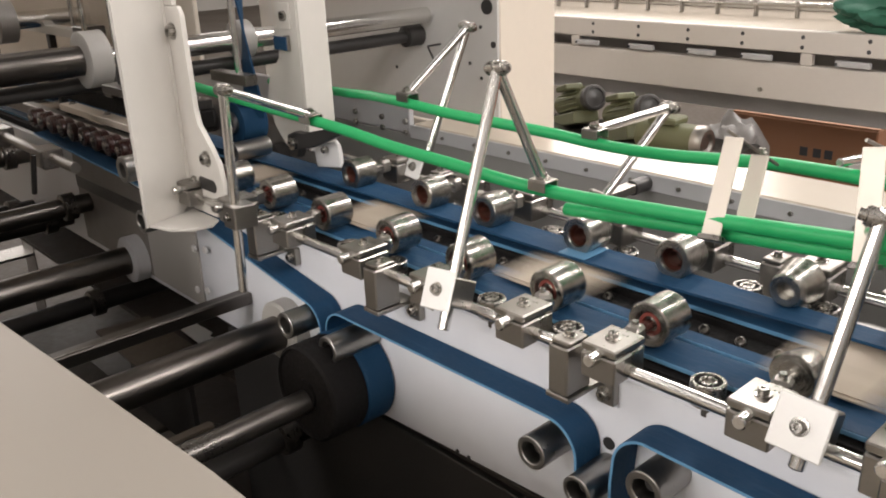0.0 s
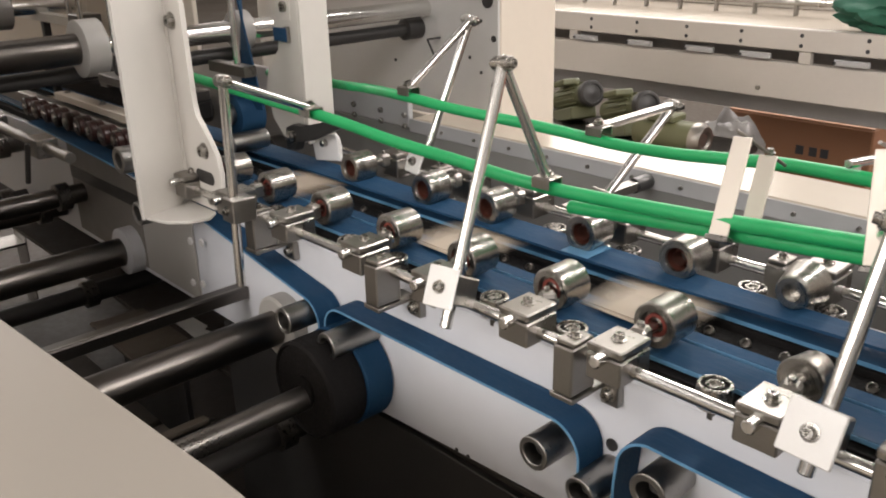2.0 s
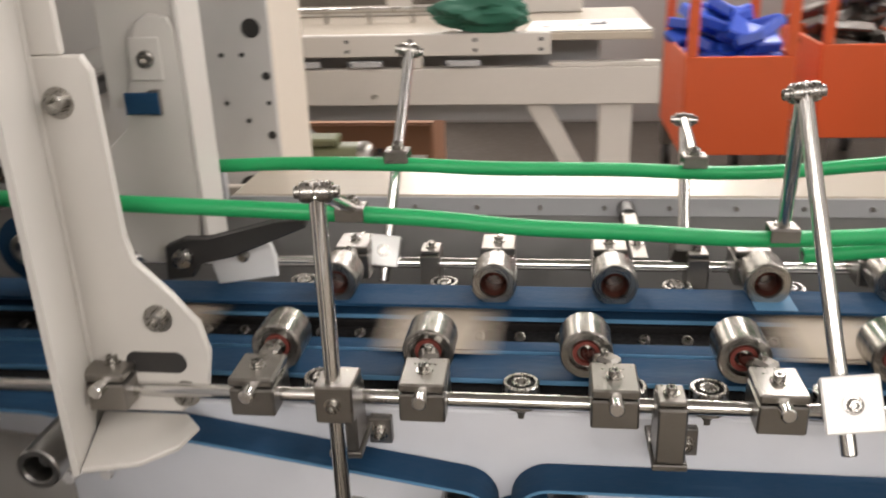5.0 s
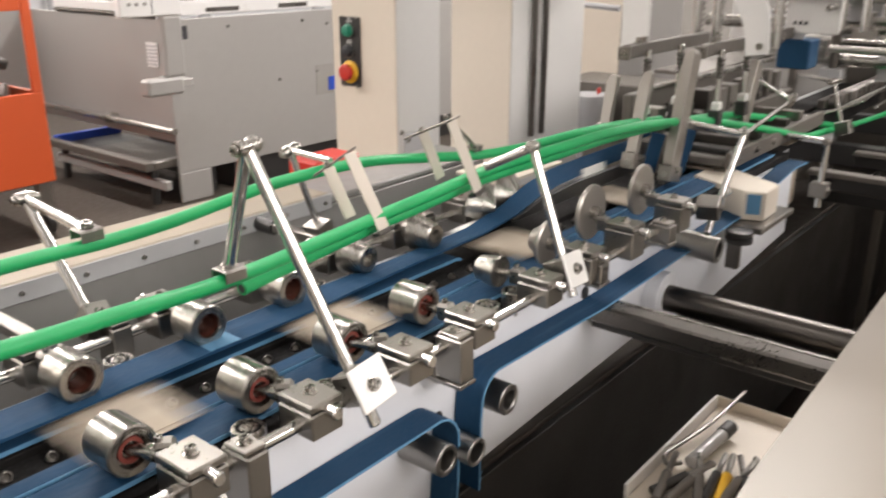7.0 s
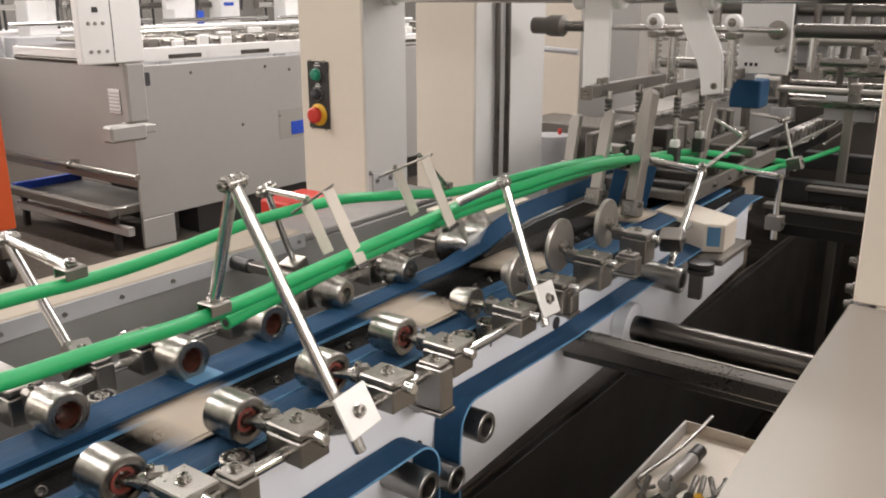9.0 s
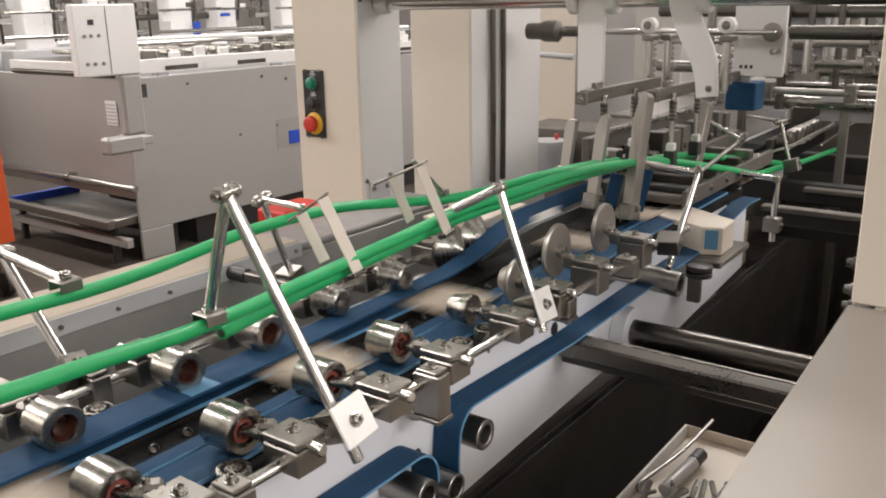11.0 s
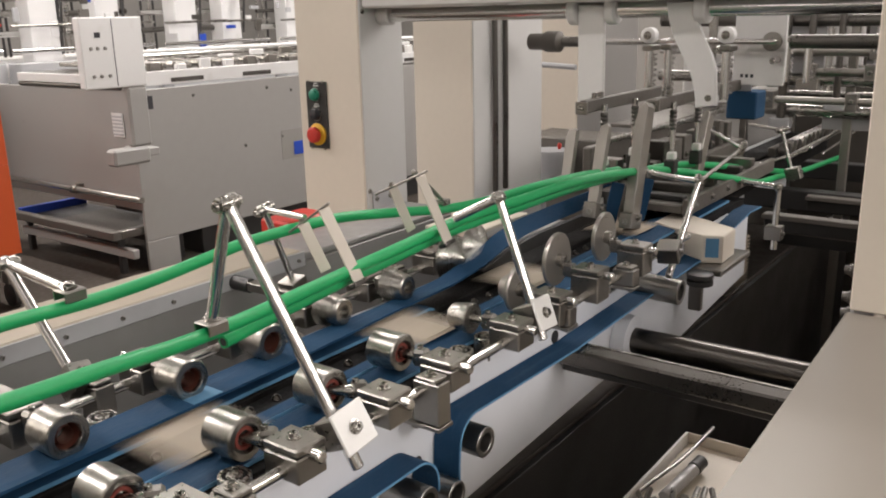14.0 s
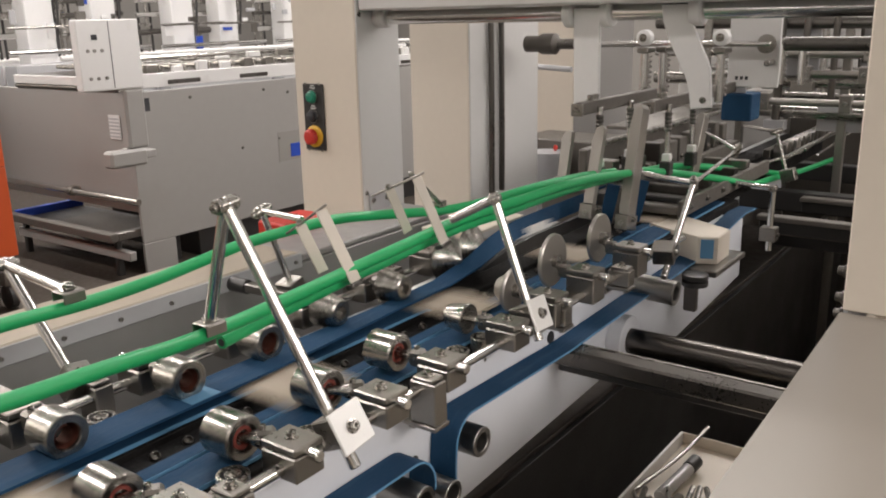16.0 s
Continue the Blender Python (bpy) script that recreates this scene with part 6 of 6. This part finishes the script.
# ---- machines and goods behind ----
def back_machine():
    t = thing("parallel_machine", "cream machine bed with slots and a long perforated rail", "machine", (0, 2.2, 0))
    part("upper_rail", box(B(), -3.6, -0.22, 0.0, 0.03, 0.875, 0.945, 0.003), PALE, t)
    part("table", box(B(), -3.6, 0.10, 0.03, 0.75, 0.915, 0.940, 0.003), GLOSSCREAM, t, "glossy cream table top")
    part("lower_beam", box(B(), -3.6, 0.125, 0.0, 0.05, 0.715, 0.835, 0.003), PALE, t)
    part("back_panel", box(B(), -3.6, -0.05, 0.28, 0.30, 0.60, 0.914, 0.002), GREY, t)
    part("end_block", box(B(), -0.22, 0.125, 0.005, 0.05, 0.8355, 0.85, 0.002), PALE, t)
    for x in (-2.1, -1.6, -0.655, -3.0):
        part("stay", box(B(), x - 0.02, x + 0.02, 0.004, 0.028, 0.836, 0.8745, 0.002), PALE, t)
    part("leg", box(B(), -0.06, 0.045, 0.02, 0.10, 0.0, 0.714, 0.003), PALE, t)
    part("leg", box(B(), -3.3, -3.2, 0.02, 0.10, 0.0, 0.714, 0.003), PALE, t)
    part("brace", extruded(B(), [(-0.30, 0.71), (-0.22, 0.71), (-0.062, 0.42), (-0.062, 0.30)], "y", 0.03, 0.05, 0.002), PALE, t)
    for k in range(15):
        x = -3.2 + 0.21 * k
        for z in (0.893, 0.925):
            part("hole", turned(B(), (x + 0.01, -0.001, z), (x + 0.01, 0.002, z), [(0, 0.006), (0.001, 0.007)], 12), INK, t)
    for x in (-1.9, -1.53, -1.28, -1.03, -0.82, -0.5):
        c = part("cylinder", box(B(), x - 0.055, x + 0.055, -0.012, 0.0, 0.843, 0.862, 0.002), GREY, t)
        part("end", turned(B(), (x - 0.05, -0.016, 0.852), (x - 0.05, -0.012, 0.852), [(0, 0.005), (0.003, 0.005)], 10), INK, c)
    part("bolt", turned(B(), (-0.80, -0.006, 0.745), (-0.80, 0, 0.745), [(0, 0.008), (0.006, 0.009)], 6), STEEL, t)
    for k in range(9):
        x = -2.0 + 0.16 * k
        part("finger", box(B(), x, x + 0.012, 0.36, 0.38, 0.9405, 1.0, 0.002), BLOCK, t)
    part("rail_rod", rod(B(), (-3.4, 0.37, 0.985), (-0.3, 0.37, 0.985), 0.011), STEEL, t)
    part("rear_cover", box(B(), -3.6, -0.1, 0.60, 0.72, 0.9405, 1.08, 0.004), PALE, t)
    for x in (-2.4, -1.2, -0.75):
        part("window", box(B(), x, x + 0.35, 0.598, 0.5995, 0.98, 1.03, 0), DARKSTEEL, t)
    t = thing("paper_sheet", "white sheet with dark printed marks on the table", "paper sheet", (-0.12, 2.40, 0.942))
    part("sheet", extruded(B(), [(-0.18, -0.16), (0.22, -0.15), (0.20, 0.12), (-0.16, 0.10)], "z", 0, 0.003), PAPER, t)
    for dx, w in ((-0.02, 0.03), (0.03, 0.05), (0.07, 0.02)):
        part("print_bar", box(B(), dx, dx + w, -0.04 + dx * 0.3, -0.01 + dx, 0.0034, 0.0042, 0), INK, t, "dark printed mark")
    part("red_mark", box(B(), -0.13, -0.10, -0.08, -0.05, 0.0034, 0.0042, 0), REDPL, t)
    t = thing("cloth_bundle", "crumpled dark green cloth bundle on the table", "cloth", (-0.43, 2.28, 0.945))
    bm = B()
    bmesh.ops.create_icosphere(bm, subdivisions=4, radius=1)
    for v in bm.verts:
        n = noise.fractal(v.co * 1.6, 1.0, 2.0, 3) * 0.35 + 1
        v.co = Vector((v.co.x * 0.16 * n, v.co.y * 0.10 * n, max(-0.0, 0.055 + v.co.z * 0.06 * n)))
    part("cloth", bm, CLOTH, t)


back_machine()


def orange_carts():
    for x, y, w, h in ((0.585, 3.20, 0.45, 0.86), (1.23, 3.50, 0.46, 0.86)):
        t = thing("orange_cart", "orange enamelled open cart on casters holding plastic goods", "cart", (x, y, 0.27), group="orange carts")
        d = 0.75
        part("front_panel", box(B(), -w / 2, w / 2, 0, 0.015, 0.0, 0.43, 0.004), ORANGE, t)
        part("side_panel", box(B(), -w / 2, -w / 2 + 0.015, 0.0155, d, 0.0, 0.43, 0.004), ORANGE, t)
        part("side_panel", box(B(), w / 2 - 0.015, w / 2, 0.0155, d, 0.0, 0.43, 0.004), ORANGE, t)
        part("back_panel", box(B(), -w / 2, w / 2, d + 0.0005, d + 0.015, 0.0, 0.43, 0.004), ORANGE, t)
        part("floor_panel", box(B(), -w / 2 + 0.016, w / 2 - 0.016, 0.016, d, 0.0, 0.02, 0), ORANGE, t)
        for sx in (-1, 1):
            for yy in (0.0, d - 0.02):
                part("post", box(B(), *sorted((sx * w / 2, sx * (w / 2 - 0.045))), yy, yy + 0.025, 0.4305, h, 0.004), ORANGE, t)
                c = part("caster", turned(B(), (sx * w * 0.4 - 0.02, yy + 0.06, -0.21), (sx * w * 0.4 + 0.02, yy + 0.06, -0.21), [(0, 0.05), (0.004, 0.06), (0.036, 0.06), (0.04, 0.05)], 20), BLACK, t)
                part("fork", box(B(), sx * w * 0.4 - 0.03, sx * w * 0.4 + 0.03, yy + 0.03, yy + 0.09, -0.148, -0.001, 0.003), BLOCK, c)
        part("top_rail", box(B(), -w / 2 + 0.046, w / 2 - 0.046, 0, 0.025, h - 0.06, h, 0.004), ORANGE, t)
        g = thing("plastic_goods", "heap of blue plastic parts inside the cart", "goods", (x, y + 0.37, 0.292))
        bm = B()
        rng = random.Random(int(x * 100))
        mat = BLUEPL if x < 1.0 else DARKSTEEL
        for k in range(26):
            p = (rng.uniform(-w * 0.36, w * 0.36), rng.uniform(-0.22, 0.22), 0.34 + rng.uniform(0, 0.26))
            m = pose(*p, rng.uniform(-30, 30), rng.uniform(-30, 30), rng.uniform(0, 180))
            part("piece", box(B(), -0.10, 0.10, -0.06, 0.06, -0.025, 0.025, 0.008, m), mat, g)
        part("base_layer", box(bm, -w * 0.42, w * 0.42, -0.3, 0.3, 0.0, 0.36, 0.01), mat, g)


orange_carts()


def far_machine():
    t = thing("large_machine", "large pale grey machine body with a control box", "machine", (0, 3.5, 0))
    part("side_panel", box(B(), 2.15, 5.6, 0.0, 0.02, 0.165, 0.985, 0.004), WARMGREY, t)
    part("leg", box(B(), 2.15, 2.36, 0.0, 0.02, 0.0, 0.1645, 0.004), WARMGREY, t)
    part("end_panel", box(B(), 2.154, 2.174, 0.0205, 1.499, 0.34, 0.985, 0.004), WARMGREY, t)
    part("plinth", box(B(), 2.55, 5.5, 0.04, 0.9, 0.0, 0.20, 0.004), BLACK, t)
    part("upper_rail", box(B(), 2.16, 5.6, 0.01, 0.05, 1.00, 1.075, 0.003), WHITE, t)
    part("deck", box(B(), 2.16, 5.6, 0.05, 1.1, 1.02, 1.06, 0.003), DARKSTEEL, t)
    part("window", box(B(), 3.19, 3.6, -0.002, -0.0005, 0.47, 0.655, 0), WALLPAINT, t, "recessed opening")
    part("blue_part", box(B(), 3.29, 3.6, -0.006, -0.0025, 0.49, 0.575, 0.002), BLUEPL, t)
    part("socket", box(B(), 2.20, 2.28, -0.003, -0.0005, 0.88, 0.95, 0), INK, t)
    for x, z in ((2.55, 0.93), (3.1, 0.93), (3.3, 0.90), (2.9, 0.60), (3.2, 0.62)):
        part("bolt", turned(B(), (x, -0.004, z), (x, 0, z), [(0, 0.008), (0.004, 0.010)], 8), DARKSTEEL, t)
    rng = random.Random(4)
    for k in range(34):
        x = 2.25 + 0.085 * k
        part("roller", rod(B(), (x, 0.05, 1.10), (x + 0.06, 0.9, 1.10), 0.013, 10), STEEL, t)
        part("finger", box(B(), x - 0.012, x + 0.012, 0.055, 0.085, 1.0605, 1.115, 0.002), BLOCK, t)
        if k % 2:
            part("clamp", box(B(), x - 0.03, x + 0.035, 0.02, 0.05, 1.0755, 1.10 + 0.03 * rng.random(), 0.003), rng.choice((WHITE, BLOCK, PLATE)), t)
        if k % 3 == 0:
            part("lever", box(B(), x, x + 0.10, 0.30, 0.33, 1.115, 1.125 + 0.03 * rng.random(), 0.003), rng.choice((WHITE, BLOCK, DARKSTEEL)), t)
        if k % 6 == 2:
            part("slot", box(B(), x, x + 0.22, 0.007, 0.0095, 1.012, 1.035, 0), DARKSTEEL, t, "dark slot in the rail")
    part("cross_rail", rod(B(), (2.25, 0.40, 1.14), (5.5, 0.40, 1.14), 0.014, 12), CHROME, t)
    part("cross_rail", rod(B(), (2.25, 0.75, 1.15), (5.5, 0.75, 1.15), 0.014, 12), WHITE, t)
    part("end_rail", rod(B(), (2.155, 0.03, 0.998), (2.155, 1.1, 0.998), 0.014, 14), DARKSTEEL, t)
    part("end_strip", box(B(), 2.14, 2.16, 0.10, 1.1, 1.012, 1.06, 0.002), WHITE, t)
    v = part("vent", box(B(), 2.146, 2.1495, 0.09, 0.19, 0.735, 0.865, 0.001), WHITE, t)
    for q in range(6):
        part("slat", box(B(), 2.1425, 2.1455, 0.095, 0.185, 0.745 + 0.019 * q, 0.754 + 0.019 * q, 0), GREY, v)
    # the wide recessed body to its side
    t = thing("large_machine", "broad grey machine front with a round bright rail", "machine", (0, 5.0, 0))
    part("front_panel", box(B(), -1.0, 2.14, 0.0, 0.02, 0.0, 1.0, 0.004), WARMGREY, t)
    part("upper_rail", box(B(), -1.0, 2.14, -0.03, 0.05, 1.01, 1.12, 0.003), CREAM, t)
    part("top", box(B(), -1.0, 2.14, 0.05, 1.0, 1.0, 1.05, 0.003), DARKSTEEL, t)
    t = thing("guard_rail", "round bright steel rail with clamp rings", "rail", (2.12, 3.46, 0.410))
    part("rail", rod(B(), (0, 0.0, 0.0), (0.0, 1.5, 0.0), 0.018, 18), CHROME, t)
    part("ring", turned(B(), (0, 0.62, 0), (0.0, 0.66, 0), [(0, 0.026), (0.005, 0.028), (0.035, 0.028), (0.04, 0.026)], 20), STEEL, t)
    part("bracket", box(B(), 0.0285, 0.0335, 0.60, 0.68, -0.03, 0.03, 0.002), STEEL, t)
    t = thing("delivery_table", "low dark steel delivery frame with a blue edge", "table", (2.03, 3.40, 0.0))
    part("front_bar", box(B(), -0.06, -0.01, 0.13, 1.2, 0.205, 0.25, 0.004), BROWN, t)
    part("end_bar", box(B(), -0.0095, 0.42, 0.13, 0.175, 0.205, 0.25, 0.004), BLOCK, t)
    part("inset", box(B(), -0.0095, 0.42, 0.1755, 1.155, 0.195, 0.215, 0.003), BLACK, t)
    part("slide_plate", box(B(), 0.05, 0.36, 0.20, 0.85, 0.2155, 0.224, 0.001), BROWN, t)
    part("blue_edge", box(B(), -0.0095, 0.42, 1.156, 1.196, 0.205, 0.26, 0.002), BLUEPL, t)
    part("lower_bar", box(B(), 0.0, 0.04, 0.06, 1.2, 0.10, 0.15, 0.004), WARMGREY, t)
    for y in (0.18, 1.12):
        part("leg", box(B(), 0.002, 0.038, y, y + 0.03, 0.0, 0.0995, 0.003), BLACK, t)
        part("strut", box(B(), 0.005, 0.035, y, y + 0.03, 0.1505, 0.1945, 0.003), BLACK, t)
        part("leg", box(B(), 0.38, 0.416, y, y + 0.03, 0.0, 0.1945, 0.003), BLACK, t)
    t = thing("control_box", "white control cabinet on a post with small buttons", "control cabinet", (1.97, 3.28, 1.025))
    part("case", box(B(), -0.20, 0.14, 0.0, 0.05, 0.0, 0.335, 0.006), WHITE, t)
    part("door_gap", box(B(), -0.030, -0.026, -0.0015, -0.0005, 0.01, 0.325, 0), INK, t)
    part("post", box(B(), 0.02, 0.135, 0.0, 0.06, -0.300, -0.001, 0.012), WARMGREY, t)
    part("foot", box(B(), -0.10, 0.11, -0.01, 0.07, -0.385, -0.3005, 0.012), WARMGREY, t)
    part("bracket", box(B(), 0.1105, 0.19, 0.03, 0.2195, -0.36, -0.32, 0.004), WARMGREY, t)
    for x, z in ((-0.15, 0.19), (-0.115, 0.19), (-0.075, 0.19), (-0.15, 0.06), (-0.11, 0.06), (-0.065, 0.06)):
        part("button", turned(B(), (x, -0.006, z), (x, 0, z), [(0, 0.008), (0.005, 0.009)], 12), BLOCK, t)
    part("display", box(B(), -0.125, -0.095, -0.003, -0.0005, 0.24, 0.265, 0), INK, t)
    t = thing("red_tool_box", "bright red plastic box behind the side frame", "box", (0.60, 0.72, 0.865))
    part("box", box(B(), -0.03, 0.09, -0.04, 0.04, 0.0, 0.088, 0.004), REDPL, t)
    part("stand", box(B(), -0.05, 0.04, -0.03, 0.03, -0.865, -0.0005, 0.002), GREY, t)
    # tall white machine frames deep in the hall
    rng = random.Random(9)
    for k in range(9):
        x = 0.6 + 0.75 * k
        t = thing("printing_press", "tall white machine with shafts deep in the hall", "machine", (x, 6.8 + 0.2 * (k % 2), 0.0), group="machines deep in the hall")
        part("upright", box(B(), -0.13, 0.13, 0, 0.2, 0.0, 2.3, 0.008), WHITE, t)
        part("bed", box(B(), -0.38, 0.38, 0.201, 0.9, 0.0, 1.05, 0.008), WHITE, t)
        for z in (1.25, 1.42, 1.55, 1.78, 1.95):
            part("shaft", rod(B(), (-0.40, 0.10 + 0.15 * rng.random(), z), (0.40, 0.3, z + 0.02), 0.018 + 0.02 * rng.random(), 12), rng.choice((STEEL, DARKSTEEL, CHROME)), t)
        for q in range(7):
            u = rng.uniform(-0.36, 0.30)
            zz = rng.uniform(1.06, 1.9)
            part("fitting", box(B(), u, u + rng.uniform(0.03, 0.12), -0.06 - 0.02 * q, -0.045 - 0.02 * q + 0.01, zz, zz + rng.uniform(0.03, 0.14), 0.004), rng.choice((WHITE, GREY, PLATE, DARKSTEEL, BLOCK, BLUEPL, WHITE)), t)
        part("front_bed", box(B(), -0.37, 0.37, -0.20, -0.001, 0.0, 1.02, 0.008), GREY, t)
        part("bar", rod(B(), (-0.39, -0.15, 1.12), (0.38, -0.15, 1.12), 0.02, 12), CHROME, t)
        part("bar", rod(B(), (-0.39, -0.18, 1.32), (0.38, -0.18, 1.33), 0.012, 12), rng.choice((REDPL, STEEL, STEEL, BELT)), t)
        for dx in (-0.34, -0.25, -0.20, 0.17, 0.22, 0.28, 0.33):
            part("column", rod(B(), (dx, 0.25, 1.06), (dx, 0.25, 2.0), 0.012, 10), rng.choice((BLACK, STEEL)), t)
        part("cable", hose(B(), [(0.1, -0.01, 2.0), (0.16, -0.03, 1.6), (0.13, -0.02, 1.2)], 0.012, 8), BLACK, t)


far_machine()


def goods_on_floor():
    t = thing("carton_box", "long brown corrugated carton box with printed marks", "box", (-1.03, 3.26, 0.0))
    part("carton", box(B(), -0.36, 0.30, -0.16, 0.30, 0.0, 0.44, 0.006), WOODBOX, t)
    part("lid_flap", box(B(), -0.36, 0.30, -0.155, 0.06, 0.4405, 0.446, 0.001), WOODBOX, t)
    for dx in (-0.02, 0.04, 0.09):
        part("print_bar", box(B(), dx, dx + 0.035, -0.162, -0.1605, 0.29, 0.33, 0), INK, t, "dark printed mark")
    part("sticker", box(B(), 0.20, 0.27, -0.162, -0.1605, 0.25, 0.30, 0), PAPER, t, "small white label")
    t = thing("plastic_bag", "crumpled clear plastic bag on the carton", "plastic bag", (-1.36, 3.10, 0.0))
    bm = B()
    bmesh.ops.create_icosphere(bm, subdivisions=4, radius=1)
    for v in bm.verts:
        n = noise.fractal(v.co * 2.0, 1.0, 2.0, 3) * 0.22 + 1
        v.co = Vector((v.co.x * 0.17 * n, v.co.y * 0.12 * n, max(0.0, 0.23 + v.co.z * 0.20 * n)))
    part("film", bm, FOIL, t)
    for k, (x, y, z) in enumerate(((-1.42, 1.98, 0.665), (-1.13, 1.90, 0.675))):
        t = thing("electric_motor", "olive green electric motor with cooling fins", "motor", (x, y, z))
        t.rotation_euler = (0, radians(-16), radians(-28))
        part("body", rod(B(), (-0.11, 0, 0), (0.11, 0.02, 0), 0.040, 28), MACHGREEN, t)
        for j in range(14):
            a = 2 * math.pi * j / 14
            part("fin", box(B(), -0.09, 0.09, -0.0025, 0.0025, 0.039, 0.048, 0.001, pose(0, 0.01, 0, math.degrees(a), 0, 0)), MACHGREEN, t)
        part("fan_cover", turned(B(), (0.11, 0.02, 0), (0.18, 0.025, 0), [(0, 0.044), (0.004, 0.047), (0.03, 0.047), (0.036, 0.040), (0.036, 0.034), (0.030, 0.033), (0.030, 0.02), (0.034, 0.01)], 28), BLACK, t)
        part("terminal_box", box(B(), -0.05, 0.05, -0.05, 0.02, 0.042, 0.065, 0.005), MACHGREEN, t)
        part("stand", box(B(), -0.10, 0.10, -0.05, 0.05, 0.58 - z, -0.041, 0.004), MACHGREEN, t)
    t = thing("electric_motor", "small pale gear motor with a bright cover", "motor", (-0.86, 1.76, 0.655))
    part("body", rod(B(), (-0.10, 0, 0), (0.10, 0.0, 0), 0.050, 28), MACHGREEN, t)
    part("cover", turned(B(), (0.10, 0, 0), (0.16, 0, 0), [(0, 0.052), (0.02, 0.052), (0.035, 0.042), (0.035, 0.03), (0.028, 0.02)], 28), BLOCK, t)
    part("terminal_box", box(B(), -0.06, 0.04, -0.04, 0.04, 0.045, 0.068, 0.005), MACHGREEN, t)
    part("stand", box(B(), -0.10, 0.10, -0.05, 0.05, -0.075, -0.049, 0.004), MACHGREEN, t)
    t = thing("pallet_table", "low dark steel table standing between the machines", "table", (-1.15, 1.85, 0))
    part("top", box(B(), -0.45, 0.42, -0.22, 0.26, 0.55, 0.58, 0.003), DARKSTEEL, t)
    for sx in (-0.42, 0.37):
        for sy in (-0.20, 0.21):
            part("leg", box(B(), sx, sx + 0.04, sy, sy + 0.04, 0, 0.5495, 0.002), DARKSTEEL, t)


goods_on_floor()


# ---- cartons on the belts ----
SPEED, PITCH, FIRST, START, END = 2.7645, 0.337, 0.013, -2.56, 1.62
BLANKS = []


def blank(k):
    t = thing("carton_blank", "small folded carton blank of brown board", "carton", (START, 0.178, DECK), group="carton blanks")
    part("board", extruded(B(), [(-0.047, -0.053), (0.043, -0.055), (0.048, 0.050), (0.036, 0.055), (-0.048, 0.053)], "z", 0.0026, 0.0042, 0.0004), CARD, t)
    part("flap", extruded(B(), [(-0.044, -0.049), (0.040, -0.050), (0.041, 0.004), (-0.044, 0.002)], "z", 0.0044, 0.0056, 0.0003), CARD, t)
    f = part("side_flap", box(B(), -0.040, 0.040, 0.0, 0.038, 0.0, 0.0012, 0), PAPER, t, "white inner side flap")
    f.location = (0, 0.0545, 0.0030)
    BLANKS.append((t, k, f))


_lead = int((END - FIRST) / PITCH)
_tail = int((FIRST + SPEED * 16.0 - START) / PITCH)
for _k in range(-_lead, _tail + 1):
    blank(_k)


def stack_trays():
    for x, lbl in ((START, "steel feed tray holding the carton stack"), (END, "steel delivery tray for finished cartons")):
        t = thing("stack_tray", lbl, "tray", (x, 0.178, DECK))
        low = -0.65 if x < 0 else -0.87
        part("floor", box(B(), -0.06, 0.06, -0.07, 0.115, low - 0.01, low, 0.001), BLOCK, t)
        part("side", box(B(), -0.06, 0.06, -0.074, -0.070, -0.92, low + 0.60, 0.001), BLOCK, t)
        part("side", box(B(), -0.06, 0.06, 0.115, 0.119, -0.92, low + 0.60, 0.001), BLOCK, t)


stack_trays()


def motions():
    for n, (t, k, f) in enumerate(BLANKS):
        t0 = (START - FIRST + k * PITCH) / SPEED
        t1 = (END - FIRST + k * PITCH) / SPEED
        def at(s):
            if s <= t0:
                return pose(START, 0.178, DECK - 0.030 - 0.0038 * max(0, k))
            if s >= t1:
                return pose(END, 0.178, DECK - 0.868 + 0.0038 * n)
            return pose(FIRST - k * PITCH + SPEED * s, 0.178, DECK)
        times = {0.0, 16.0}
        for s in (t0, t0 + 0.04, t1 - 0.04, t1):
            if 0 < s < 16:
                times.add(round(s, 4))
        for i in range(1, 9):
            s = t0 + (t1 - t0) * i / 9
            if 0 < s < 16:
                times.add(round(s, 4))
        walk(t, [(s, at(s)) for s in sorted(times)])
        ta, tb = ((0.48 - FIRST + k * PITCH) / SPEED, (0.74 - FIRST + k * PITCH) / SPEED)
        tu = (0.28 - FIRST + k * PITCH) / SPEED
        turns = sorted({0.0, 16.0} | {s for s in (tu, ta, (ta + tb) / 2, tb) if 0 < s < 16})
        walk(f, [(s, pose(0, 0.0545, 0.0030 + 0.0092 * max(0.0, min(1.0, (s - tu) / (ta - tu))), 84 * max(0.0, min(1.0, (s - ta) / (tb - ta))), 0, 0)) for s in turns])
    # the rollers run with the belts; their turn is keyed picture by picture
    for roller, dx, h in SPINNING:
        walk(roller, [(i / FPS, pose(dx, 0, h, 0, (62.0 * i) % 360, 0)) for i in range(0, 481)])


motions()
